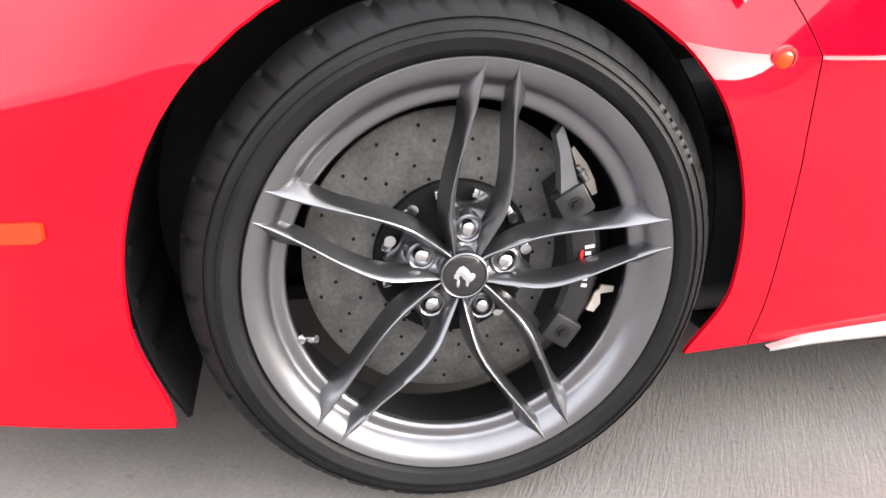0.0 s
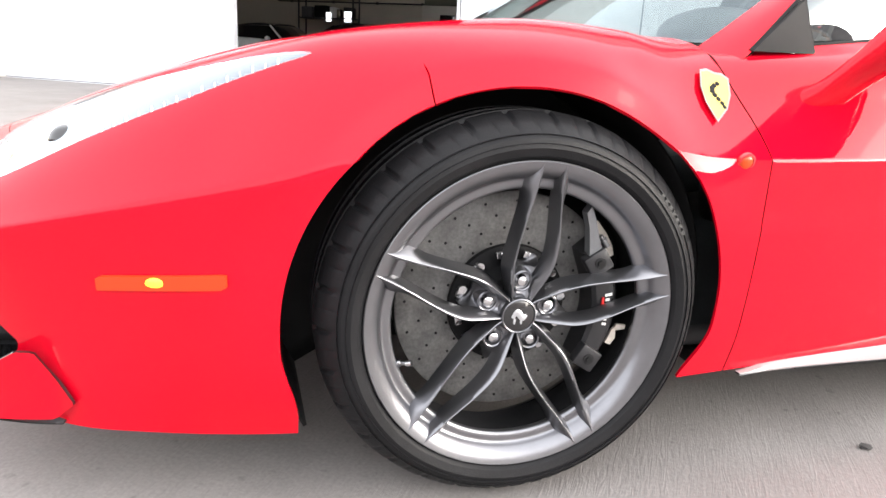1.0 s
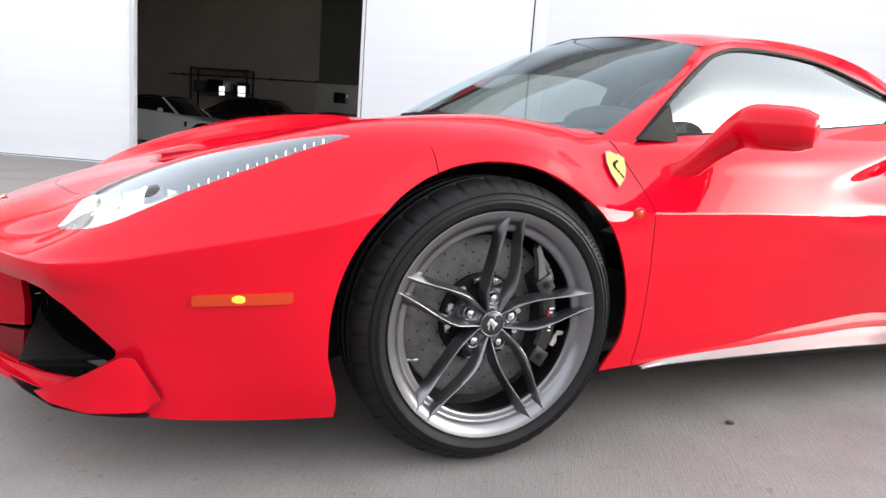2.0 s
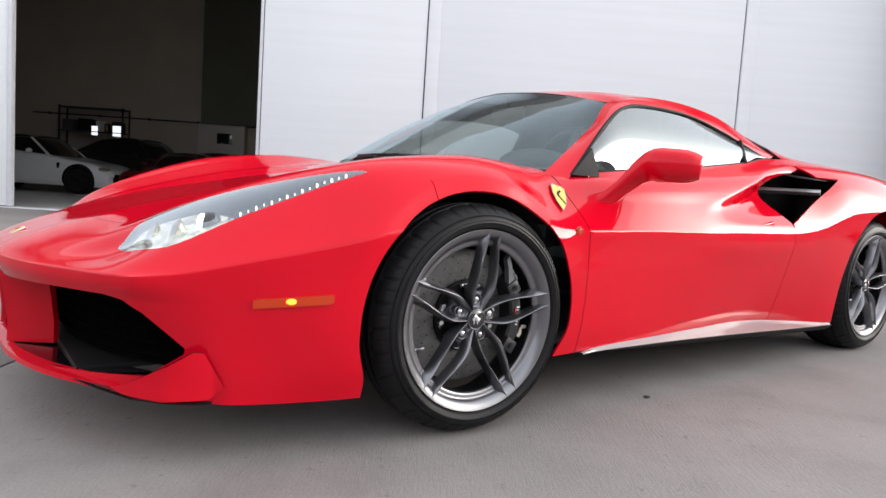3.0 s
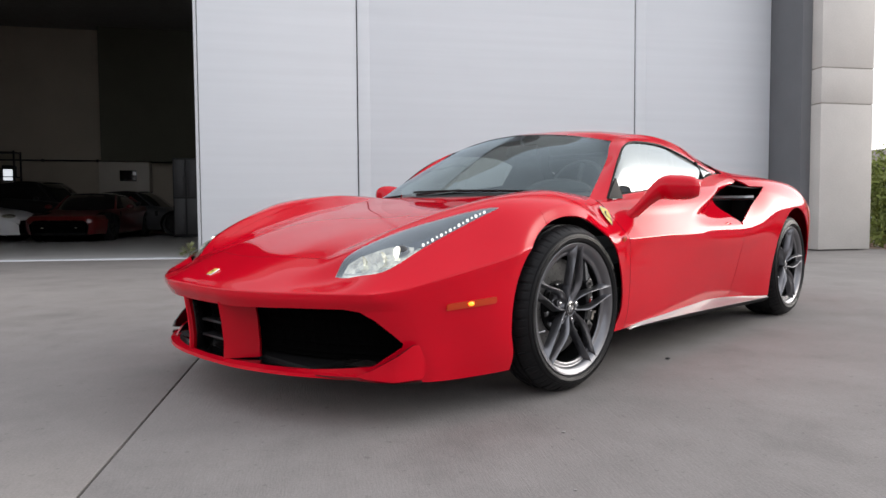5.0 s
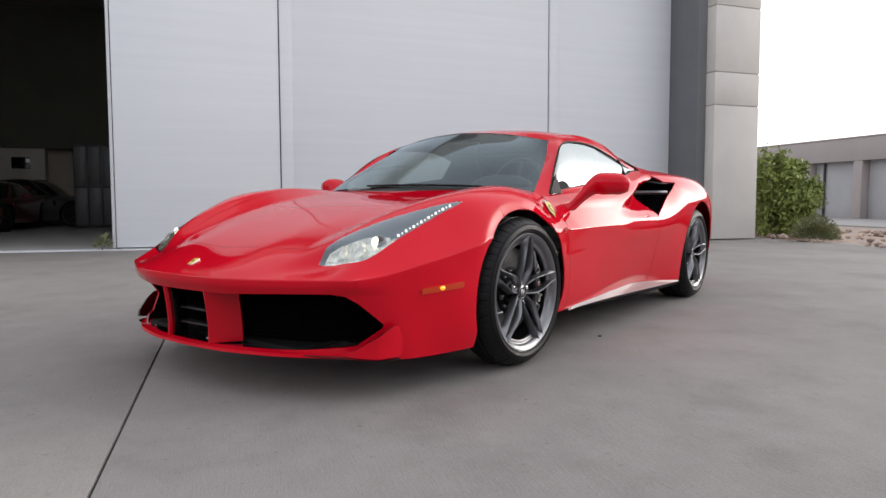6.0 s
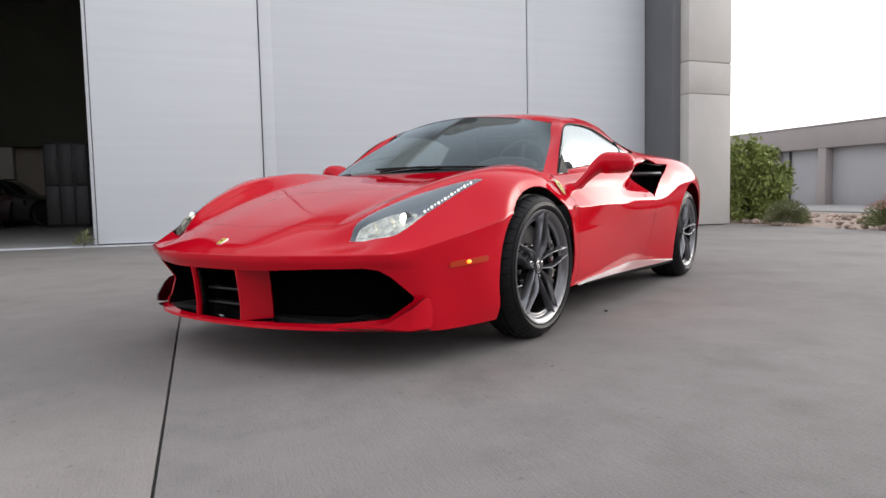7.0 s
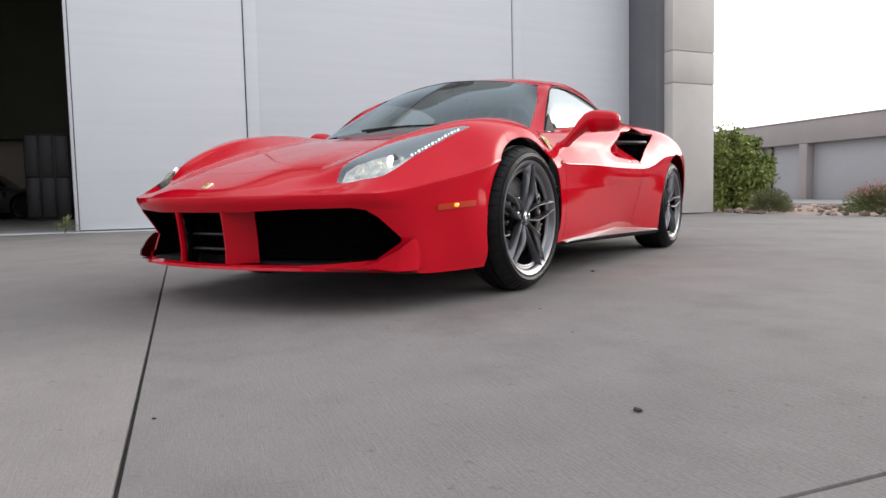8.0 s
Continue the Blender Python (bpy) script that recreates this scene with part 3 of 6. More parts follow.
# main grille opening seen from the front (half width, z)
MOUTH = [(-0.3, 0.398), (0.25, 0.400), (0.46, 0.409), (0.64, 0.411), (0.685, 0.402), (0.712, 0.375), (0.757, 0.288), (0.752, 0.272), (0.685, 0.211), (0.56, 0.201), (0.40, 0.191), (-0.3, 0.189)]
# front lip of the side intake, seen from the side
LIP_Z = (0.640, 0.655, 0.68, 0.71, 0.76, 0.80, 0.83, 0.855, 0.872, 0.886, 0.91)
LIP_X = (1.757, 1.754, 1.742, 1.731, 1.722, 1.730, 1.752, 1.815, 1.900, 1.990, 2.05)


def dipped(p):
    """Hollows the door towards the side intake."""
    q = p.copy()
    x, z = q[..., 0], q[..., 2]
    low, high = 0.630, np.interp(x, (1.05, 1.40, 1.73, 2.0), (0.690, 0.775, 0.868, 0.912))
    k = (z - low) / (high - low)
    amount = 0.105 * smoothstep(1.10, 1.80, x) * smoothstep(0, 0.62, k) * (1 - smoothstep(0.62, 1.06, k))
    q[..., 1] -= amount
    return q


def creased(p, m, span, most=1.0):
    """Draws a sheet flat on both sides of its third line, which turns tightly."""
    q = p.copy()
    for a in (m, 2 * m):
        u = np.linspace(0, 1, m + 1)[None, :, None]
        flat = p[:, a:a + 1] * (1 - u) + p[:, a + m:a + m + 1] * u
        x = p[:, 2 * m, 0]
        k = (most * smoothstep(span[0], span[1], x) * (1 - smoothstep(span[2], span[3], x)))[:, None, None] * smoothstep(0.0, 0.35, u if a == m else 1 - u)
        q[:, a:a + m + 1] += k * (flat - p[:, a:a + m + 1])
    return q


M = 16  # samples between two neighbouring points of a line
FRONT = creased(skin([HOOD_0, HOOD_1, HOOD_2, WING_0, WING_1, WING_2], 8 * M + 1, 5 * M + 1), M, (-0.95, -0.75, -0.10, 0.15), 0.8)
# the wing runs flat down to the crease ahead of the door, as the door does
u = np.linspace(0, 1, M + 1)[None, :, None]
flat = FRONT[:, 4 * M:4 * M + 1] * (1 - u) + FRONT[:, -1:] * u
FRONT[:, 4 * M:] += smoothstep(0.10, 0.26, FRONT[:, -1:, :1]) * smoothstep(0.0, 0.35, u) * (flat - FRONT[:, 4 * M:])
CREASE = np.concatenate([FRONT[0], FRONT[1:4 * M + 1, -1]])
BUMP = catmull(np.array([CREASE] + [catmull(b, 9 * M + 1) for b in (BUMP_1, BUMP_2, BUMP_3, BUMP_4)]), 4 * 14 + 1).transpose(1, 0, 2)


HOLLOW = creased(skin([SIDE_0, SIDE_1, SIDE_2, SIDE_3, SIDE_4, SIDE_5], 10 * 40 + 1, 5 * 32 + 1), 32, (0.28, 0.42, 0.98, 1.30))[70:310]
FLANK = creased(skin([SIDE_0, SIDE_1, SIDE_2, SIDE_3, SIDE_4, SIDE_5], 10 * 20 + 1, 5 * M + 1), M, (0.28, 0.42, 0.98, 1.30))
G = 0.0012  # half a panel gap


def grid_offset(p, d):
    """A grid of points moved along its normals by d (outwards is the side away from the car's heart)."""
    du = np.gradient(p, axis=0)
    dv = np.gradient(p, axis=1)
    n = np.cross(du, dv)
    n /= np.linalg.norm(n, axis=2)[..., None] + 1e-9
    heart = np.array([0.8, 0.0, 0.3])
    if np.sum(n * (p - heart)) < 0:
        n = -n
    return p + n * d


def flared(p):
    """The wing swells round the front wheel arch and turns under in a narrow lip."""
    q = p.copy()
    flat = q.reshape(-1, 3)
    d = arch_front(flat) * 0.38
    swell = np.where(d < 0.042, np.clip(d, 0, 1) / 0.042, 1 - smoothstep(0.042, 0.18, d))
    flat[:, 1] += 0.017 * swell * smoothstep(0.44, 0.64, flat[:, 2]) * (1 - smoothstep(0.12, 0.30, flat[:, 0])) * (flat[:, 1] > 0.7)
    return q


FRONT, BUMP, FLANK = flared(FRONT), flared(BUMP), flared(FLANK)
# the brow over the mouth is rounded, not flat
row = np.arange(BUMP.shape[1])
BUMP = grid_offset(BUMP, (0.007 * np.sin(np.pi * np.clip(row / 16, 0, 1))[None, :] * (1 - smoothstep(-0.90, -0.70, BUMP[..., 0])))[..., None])


def seam_gap(v):
    return np.where(arch_front(v) < 0.14, G, 0.0)


def door_front(v):
    return v[:, 0] - (0.432 - 0.055 * smoothstep(0.60, 0.80, v[:, 2]))


def bumper_seam(v):
    return (v[:, 0] + 0.150) - 0.35 * (v[:, 1] - 0.94)


def hood_edge(v):
    return np.interp(v[:, 0], (-1.2, -0.80, -0.55, -0.30, 0.0, 0.25, 0.5), (0.43, 0.47, 0.545, 0.605, 0.635, 0.645, 0.65)) - v[:, 1]


def nose_edge(v):
    return v[:, 0] - (-0.93 + 0.45 * v[:, 1] ** 2)


def cowl_edge(v):
    """The rear end of the bonnet, ahead of the windscreen."""
    return 0.205 + 0.34 * v[:, 1] ** 2 - v[:, 0]


def mouth(v):
    return np.where(v[:, 0] < -0.6, -inside(MOUTH, v[:, 1], v[:, 2]), 1.0)


def lamp_hole(v):
    return -inside(LAMP, v[:, 0], v[:, 1])


def build_body():
    front = sheet(FRONT)
    bonnet = clip(front, lambda v: np.minimum(np.minimum(hood_edge(v), nose_edge(v)), cowl_edge(v)) - 0.6 * G)
    shell("bonnet", joined(bonnet, mirrored(bonnet)), RED, car, thick=0.012, weld=True)
    rest = clip(clip(front, lambda v: -np.minimum(hood_edge(v), nose_edge(v)) - 0.6 * G), lamp_hole)
    rest = clip(rest, lambda v: np.minimum(-door_front(v) - G, 0.80 - v[:, 1] + 10 * np.maximum(0, cowl_edge(v) + 0.05) + 10 * np.maximum(0, v[:, 1] - 0.73)))
    rest = clip(rest, arch_front)
    wing = clip(rest, lambda v: np.minimum(bumper_seam(v) - seam_gap(v), v[:, 1] - 0.3))
    low = sheet(FLANK[:3 * 20 + 10, 2 * M:])
    low = clip(clip(low, lambda v: np.minimum(-door_front(v) - G, v[:, 0] - 0.05)), arch_front)
    wing = joined(wing, low)
    nose = clip(rest, lambda v: -bumper_seam(v) - seam_gap(v))
    bump = clip(clip(clip(sheet(BUMP), mouth), arch_front), lambda v: -0.15 - v[:, 0])
    both = joined(nose, bump)
    shell("front_bumper", joined(both, mirrored(both)), RED, car, thick=0.007, weld=True, angle=70).modifiers["thickness"].material_offset_rim = 0
    plain, hollow = sheet(FLANK), sheet(dipped(HOLLOW))
    split = lambda v: (v[:, 0] - 1.757) * 0.40 - (v[:, 2] - 0.652) * 0.916
    lip = lambda v: np.interp(v[:, 2], LIP_Z, LIP_X) - v[:, 0]
    door = clip(hollow, lambda v: np.minimum(door_front(v) - G, lip(v)))
    brow = lambda v: v[:, 0] - 2.05 - 0.75 * np.maximum(0, v[:, 1] - 0.742)
    quarter = clip(plain, lambda v: np.where(v[:, 2] > 0.878, brow(v), np.where(v[:, 2] > 0.648, split(v), v[:, 0] - 1.760)))
    quarter = clip(quarter, arch_rear)
    for pick in (left, lambda q: q):
        shell("front_wing", pick(wing), RED, car, thick=0.006, weld=True).modifiers["thickness"].material_offset_rim = 0
        shell("door", pick(door), RED, car, thick=0.018)
        shell("rear_quarter", pick(quarter), RED, car, thick=0.008).modifiers["thickness"].material_offset_rim = 0


# greenhouse lines, as (x, half width, z)
GLASS_0 = [(0.16, 0.0, 0.822), (0.20, 0.25, 0.820), (0.27, 0.50, 0.812), (0.34, 0.66, 0.803), (0.395, 0.744, 0.796)]
GLASS_1 = [(0.38, 0.0, 0.955), (0.41, 0.23, 0.950), (0.48, 0.46, 0.946), (0.53, 0.60, 0.922), (0.565, 0.690, 0.892)]
GLASS_2 = [(0.60, 0.0, 1.075), (0.63, 0.21, 1.068), (0.68, 0.41, 1.056), (0.715, 0.545, 1.026), (0.735, 0.632, 0.990)]
GLASS_3 = [(0.80, 0.0, 1.160), (0.82, 0.19, 1.152), (0.85, 0.37, 1.132), (0.865, 0.49, 1.112), (0.872, 0.575, 1.092)]
PILLAR_0 = [(0.335, 0.757, 0.765), (0.395, 0.744, 0.796), (0.565, 0.690, 0.892), (0.735, 0.632, 0.990), (0.872, 0.577, 1.092), (1.05, 0.56, 1.140), (1.35, 0.56, 1.155), (1.65, 0.57, 1.125), (1.90, 0.585, 1.055), (2.10, 0.60, 0.995)]
PILLAR_1 = [(0.368, 0.790, 0.757), (0.430, 0.774, 0.791), (0.580, 0.726, 0.892), (0.730, 0.676, 0.994), (0.870, 0.628, 1.084), (1.04, 0.604, 1.121), (1.35, 0.604, 1.118), (1.62, 0.620, 1.075), (1.82, 0.645, 1.015), (2.06, 0.650, 0.975)]
PILLAR_2 = [(0.400, 0.815, 0.750), (0.462, 0.797, 0.784), (0.595, 0.752, 0.888), (0.726, 0.708, 0.990), (0.862, 0.664, 1.064), (1.03, 0.638, 1.096), (1.35, 0.625, 1.096), (1.60, 0.642, 1.050), (1.80, 0.662, 0.995), (1.96, 0.675, 0.950)]
ROOF_0 = [(0.80, 0.0, 1.162), (1.05, 0.0, 1.196), (1.35, 0.0, 1.207), (1.65, 0.0, 1.190), (1.95, 0.0, 1.140), (2.35, 0.0, 1.055), (2.80, 0.0, 0.975), (3.35, 0.0, 0.90)]
ROOF_1 = [(0.82, 0.19, 1.154), (1.05, 0.19, 1.190), (1.35, 0.19, 1.200), (1.65, 0.19, 1.182), (1.95, 0.19, 1.132), (2.35, 0.19, 1.05), (2.80, 0.19, 0.97), (3.35, 0.19, 0.90)]
ROOF_2 = [(0.85, 0.37, 1.134), (1.05, 0.38, 1.173), (1.35, 0.385, 1.184), (1.65, 0.39, 1.165), (1.95, 0.40, 1.105), (2.35, 0.40, 1.03), (2.80, 0.40, 0.965), (3.35, 0.40, 0.90)]
ROOF_3 = [(0.872, 0.577, 1.094), (1.05, 0.56, 1.140), (1.35, 0.56, 1.155), (1.65, 0.57, 1.125), (1.90, 0.585, 1.055), (2.30, 0.61, 0.985), (2.80, 0.63, 0.955), (3.35, 0.62, 0.90)]


def build_greenhouse():
    wind = sheet(skin([GLASS_0, GLASS_1, GLASS_2, GLASS_3], 40, 36))
    ob = shell("windscreen", joined(wind, mirrored(wind)), GLASS, car, "clear curved windscreen", thick=0.0, weld=True)
    ob.visible_shadow = False
    roof = sheet(skin([ROOF_0, ROOF_1, ROOF_2, ROOF_3], 70, 26))
    shell("roof", joined(roof, mirrored(roof)), RED, car, thick=0.012, weld=True)
    rail = sheet(skin([PILLAR_0, PILLAR_1, PILLAR_2], 70, 14))
    low = np.array([(x, w, z) for x, w, z in catmull(SIDE_0, 200) if 0.46 < x < 2.0])
    top = catmull(PILLAR_2, 120)
    # side glass: between the cant rail and the belt
    xs = np.linspace(0.465, 1.95, 64)
    rows = []
    for x in xs:
        t = np.array([np.interp(x, top[:, 0], top[:, k]) for k in range(3)])
        b = np.array([np.interp(x, low[:, 0], low[:, k]) for k in range(3)])
        b[1] -= 0.012
        t[1] -= 0.010
        k = np.linspace(0, 1, 14)[:, None]
        r = t * (1 - k) + b * k
        r[:, 1] += 0.018 * np.sin(np.pi * k[:, 0])
        rows.append(r)
    pane = sheet(np.array(rows))
    pane = clip(pane, lambda v: v[:, 2] - np.interp(v[:, 0], low[:, 0], low[:, 2]) + 0.02)
    for s in (1, 0):
        pick = left if s else (lambda q: q)
        shell("roof_rail", pick(rail), RED, car, thick=0.012, heart=(1.0, 0, 0.8))
        ob = shell("side_window", pick(pane), SIDE_GLASS, car, "clear side window", thick=0.0)
        ob.visible_shadow = False


build_body()
build_greenhouse()


# ---- wheels ----
def tyre_mesh(radius, half, bead, seg=480):
    """A low tyre with a rounded shoulder; wide tread grooves and small nicks between them run over the shoulders."""
    side = [(bead - 0.004, half - 0.030), (bead + 0.002, half - 0.014), (bead + 0.010, half - 0.005), (bead + 0.022, half), (bead + 0.036, half - 0.004), (radius - 0.030, half - 0.011),
            (radius - 0.018, half - 0.021), (radius - 0.010, half - 0.033), (radius - 0.004, half - 0.046), (radius - 0.0004, half - 0.058), (radius, half - 0.060), (radius - 0.007, half - 0.062),
            (radius - 0.007, half - 0.070), (radius, half - 0.072), (radius, 0.010), (radius - 0.007, 0.008)]
    prof = [(r, -y) for r, y in side] + [(r, y) for r, y in reversed(side)]
    n = len(prof)
    verts, faces = [], []
    for i in range(seg):
        a = 2 * math.pi * i / seg
        cut, nick = i % 16 in (0, 1), i % 16 == 8
        for k, (r, y) in enumerate(prof):
            kk = min(k, n - 1 - k)
            twist = 0.030 * (kk - 5) / 5 if 5 < kk < 11 else 0.0
            rr = r - (0.0045 if cut and 6 <= kk <= 9 else 0.003 if nick and 6 <= kk <= 7 else 0.0)
            verts.append((rr * math.cos(a + twist), y, rr * math.sin(a + twist)))
    for i in range(seg):
        for k in range(n - 1):
            a, b = i * n + k, ((i + 1) % seg) * n + k
            faces.append((a, a + 1, b + 1, b))
    me = mesh_from("tyre", verts, faces, RUBBER)
    me.set_sharp_from_angle(angle=radians(24))
    return me


def spoke_mesh(sign):
    """One arm of a twin spoke: a knife ridge with deep steep walls, bowed apart near the hub and closing towards the rim. Depth 0 is the rim's face."""
    rs = np.array([0.022, 0.034, 0.050, 0.066, 0.082, 0.098, 0.118, 0.142, 0.165, 0.187, 0.206, 0.222, 0.236, 0.250, 0.2640])
    lat = np.array([0.0140, 0.0185, 0.0235, 0.0280, 0.0322, 0.0343, 0.0345, 0.0325, 0.0296, 0.0262, 0.0236, 0.0219, 0.0206, 0.0197, 0.0190])
    dep = np.array([0.0300, 0.0280, 0.0225, 0.0165, 0.0110, 0.0072, 0.0045, 0.0030, 0.0024, 0.0020, 0.0016, 0.0012, 0.0008, 0.0003, -0.0006])
    out = np.array([0.0030, 0.0055, 0.0080, 0.0095, 0.0100, 0.0100, 0.0095, 0.0095, 0.0100, 0.0110, 0.0140, 0.0200, 0.0185, 0.0085, 0.0012])
    inn = np.array([0.0050, 0.0085, 0.0110, 0.0120, 0.0120, 0.0110, 0.0100, 0.0090, 0.0085, 0.0080, 0.0080, 0.0085, 0.0085, 0.0050, 0.0012])
    deep = np.array([0.0240, 0.0260, 0.0300, 0.0330, 0.0350, 0.0350, 0.0345, 0.0340, 0.0340, 0.0340, 0.0330, 0.0310, 0.0280, 0.0150, 0.0040])
    line = catmull(np.stack([rs, lat, dep], 1), 53)
    size = catmull(np.stack([out, inn, deep], 1), 53)
    verts, faces, rows = [], [], []
    for (r, la, d), (wo, wi, h) in zip(line, size):
        cap = min(0.0013, 0.4 * wo)
        row = []
        for off, dd in ((-wi, h), (-wi * 0.80, h * 0.55), (-wi * 0.42, h * 0.18), (-cap, 0.0008), (0.0, 0.0), (cap, 0.0008), (wo * 0.36, h * 0.18), (wo * 0.72, h * 0.55), (wo, h)):
            row.append(len(verts))
            verts.append((r, d + dd, sign * (la + off)))
        rows.append(row)
    k = len(rows[0])
    for a, b in zip(rows, rows[1:]):
        for i in range(k):
            f = (a[i], a[(i + 1) % k], b[(i + 1) % k], b[i])
            faces.append(f if sign > 0 else tuple(reversed(f)))
    faces.append(tuple(reversed(rows[0])) if sign > 0 else tuple(rows[0]))
    faces.append(tuple(rows[-1]) if sign > 0 else tuple(reversed(rows[-1])))
    me = mesh_from("spoke", verts, faces, RIM)
    me.set_sharp_from_angle(angle=radians(34))
    return me


def nut_pad_mesh():
    """The web between the two arms of a spoke, round the wheel nut, with a hollowed outer end."""
    bm = bmesh.new()
    rows = [(0.018, 0.010, 0.040), (0.034, 0.0125, 0.045), (0.050, 0.0180, 0.050), (0.066, 0.0220, 0.053), (0.076, 0.0245, 0.057), (0.083, 0.0265, 0.066)]
    rings = []
    for r, w, d in rows:
        ring = []
        for q in np.linspace(-1, 1, 9):
            x = r + (0.012 * q * q if r > 0.06 else 0.0)
            ring.append((x, d - 0.008 * abs(q) ** 3, q * w))
        rings.append(ring)
    top = [[bm.verts.new(p) for p in ring] for ring in rings]
    low = [[bm.verts.new((p[0], 0.082, p[2])) for p in ring] for ring in rings]
    for g in (top, low):
        for p, q in zip(g, g[1:]):
            for i in range(8):
                bm.faces.new((p[i], p[i + 1], q[i + 1], q[i]))
    edge_t = top[0] + [r[-1] for r in top[1:]] + top[-1][-2::-1] + [r[0] for r in top[-2:0:-1]]
    edge_l = low[0] + [r[-1] for r in low[1:]] + low[-1][-2::-1] + [r[0] for r in low[-2:0:-1]]
    for i in range(len(edge_t)):
        j = (i + 1) % len(edge_t)
        bm.faces.new((edge_t[i], edge_t[j], edge_l[j], edge_l[i]))
    return bm


def disc_mesh():
    bm = bmesh.new()
    lathe(bm, [(0.096, 0.030), (0.096, -0.004), (0.099, -0.006), (0.196, -0.006), (0.199, -0.004), (0.199, 0.030), (0.096, 0.030)], 96)
    return bm


def build_wheel(x, y, z, radius, half, turn, side, steer=0.0):
    """side -1: the car's left. The face looks along -y in the wheel's own frame."""
    bead = 0.2640
    rim_y = half - 0.009
    bm = bmesh.new()
    f = -rim_y
    lathe(bm, [(0.2290, f + 0.050), (0.2215, f + 0.043), (0.2178, f + 0.0355), (0.2172, f + 0.0315), (0.2180, f + 0.0285), (0.2200, f + 0.0262), (0.2235, f + 0.0248), (0.2280, f + 0.0242), (0.2320, f + 0.0238),
               (0.2350, f + 0.0226), (0.2368, f + 0.0204), (0.2385, f + 0.0172), (0.2412, f + 0.0130), (0.2448, f + 0.0090), (0.2490, f + 0.0056), (0.2535, f + 0.0030), (0.2580, f + 0.0012), (0.2620, f + 0.0),
               (0.2645, f - 0.0008), (0.2660, f + 0.0004), (0.2666, f + 0.0035), (0.2660, f + 0.012), (0.250, f + 0.05)], 144)
    wheel = part("wheel", bm, RIM, car, "grey alloy wheel with five twin spokes and a low black tyre", angle=40)
    wheel.matrix_basis = pose(x, y, z, 0, 0, steer) if side < 0 else pose(x, y, z, 0, 0, 180 + steer)
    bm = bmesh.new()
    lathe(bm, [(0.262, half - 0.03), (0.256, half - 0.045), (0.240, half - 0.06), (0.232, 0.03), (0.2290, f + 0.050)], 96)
    part("barrel", bm, RIM_DARK, wheel, "inner barrel of the rim, coloured dark for its shade")
    under(new("tyre", tyre_mesh(radius, half, bead)), wheel, "black low-profile tyre")
    shift = f + 0.0925
    a, b = spoke_mesh(1), spoke_mesh(-1)
    pad = None
    for i in range(5):
        m = pose(0, f, 0, 0, -(turn + 72 * i), 0)
        for me in (a, b):
            under(new("spoke", me), wheel).matrix_basis = m
        if pad is None:
            pad = part("nut_pad", nut_pad_mesh(), RIM, wheel, angle=50)
            pad.matrix_basis = m
        else:
            under(new("nut_pad", pad.data), wheel).matrix_basis = m
    # hub, cap and nuts
    bm = bmesh.new()
    lathe(bm, [(0.0005, -0.056), (0.029, -0.056), (0.033, -0.052), (0.037, -0.040), (0.046, -0.015), (0.050, 0.02)], 60)
    part("hub", bm, RIM, wheel).matrix_basis = pose(0, shift, 0)
    bm = bmesh.new()
    lathe(bm, [(0.0005, -0.0645), (0.026, -0.0640), (0.0275, -0.0630), (0.0280, -0.050)], 48)
    cap = part("hub_cap", bm, GLOSS_BLACK, wheel, "black hub cap with a plain silver emblem")
    bm = bmesh.new()
    lathe(bm, [(0.0280, -0.052), (0.0280, -0.0648), (0.0290, -0.0655), (0.0305, -0.0645), (0.031, -0.052)], 48)
    cap.matrix_basis = pose(0, shift, 0)
    part("cap_ring", bm, RIM, cap)
    bm = bmesh.new()
    for q in range(9):
        t = q / 8
        ball(bm, (-0.010 + 0.020 * t, -0.0645, 0.006 * math.sin(5.5 * t) + 0.003 * t), 0.0042 + 0.002 * math.sin(3.1 * t), 1, (1, 0.25, 1.1))
    for q in (-1, 1):
        ball(bm, (0.006 * q - 0.002, -0.0645, -0.009), 0.003, 1, (0.8, 0.25, 2.2))
    part("emblem", bm, SILVER, cap)
    bm = bmesh.new()
    lathe(bm, [(0.0005, -0.0085), (0.005, -0.0082), (0.0085, -0.006), (0.0100, -0.0015), (0.0104, 0.010), (0.0135, 0.0105), (0.0135, 0.014), (0.0004, 0.016)], 24)
    nut = part("wheel_nut", bm, STEEL, wheel, "bright steel wheel nut")
    bm = bmesh.new()
    lathe(bm, [(0.0145, 0.030), (0.0145, -0.003), (0.0165, -0.0045), (0.0185, -0.003), (0.0215, 0.012), (0.025, 0.03)], 28)
    seat = part("nut_seat", bm, RIM, wheel)
    for i in range(5):
        m = pose(0, 0, 0, 0, -(turn + 72 * i), 0) @ pose(0.0572, -0.0465 + shift, 0)
        if i == 0:
            nut.matrix_basis, seat.matrix_basis = m, m
        else:
            under(new("wheel_nut", nut.data), wheel, "bright steel wheel nut").matrix_basis = m
            under(new("nut_seat", seat.data), wheel).matrix_basis = m
    # brake disc with drilled holes, bell and bobbins
    disc = part("brake_disc", disc_mesh(), DISC, wheel, "grey drilled carbon-ceramic brake disc")
    disc.matrix_basis = pose(0, 0.012, 0)
    bm = bmesh.new()
    for i in range(20):
        for k in range(4):
            a = math.radians(i * 18 + k * 5.2)
            r = 0.112 + 0.0235 * k
            tube(bm, (r * math.cos(a), -0.0052, r * math.sin(a)), (r * math.cos(a), -0.0066, r * math.sin(a)), 0.0026, seg=8)
    tagged(part("drill_hole", bm, BLACK, disc), kind="stuff")
    bm = bmesh.new()
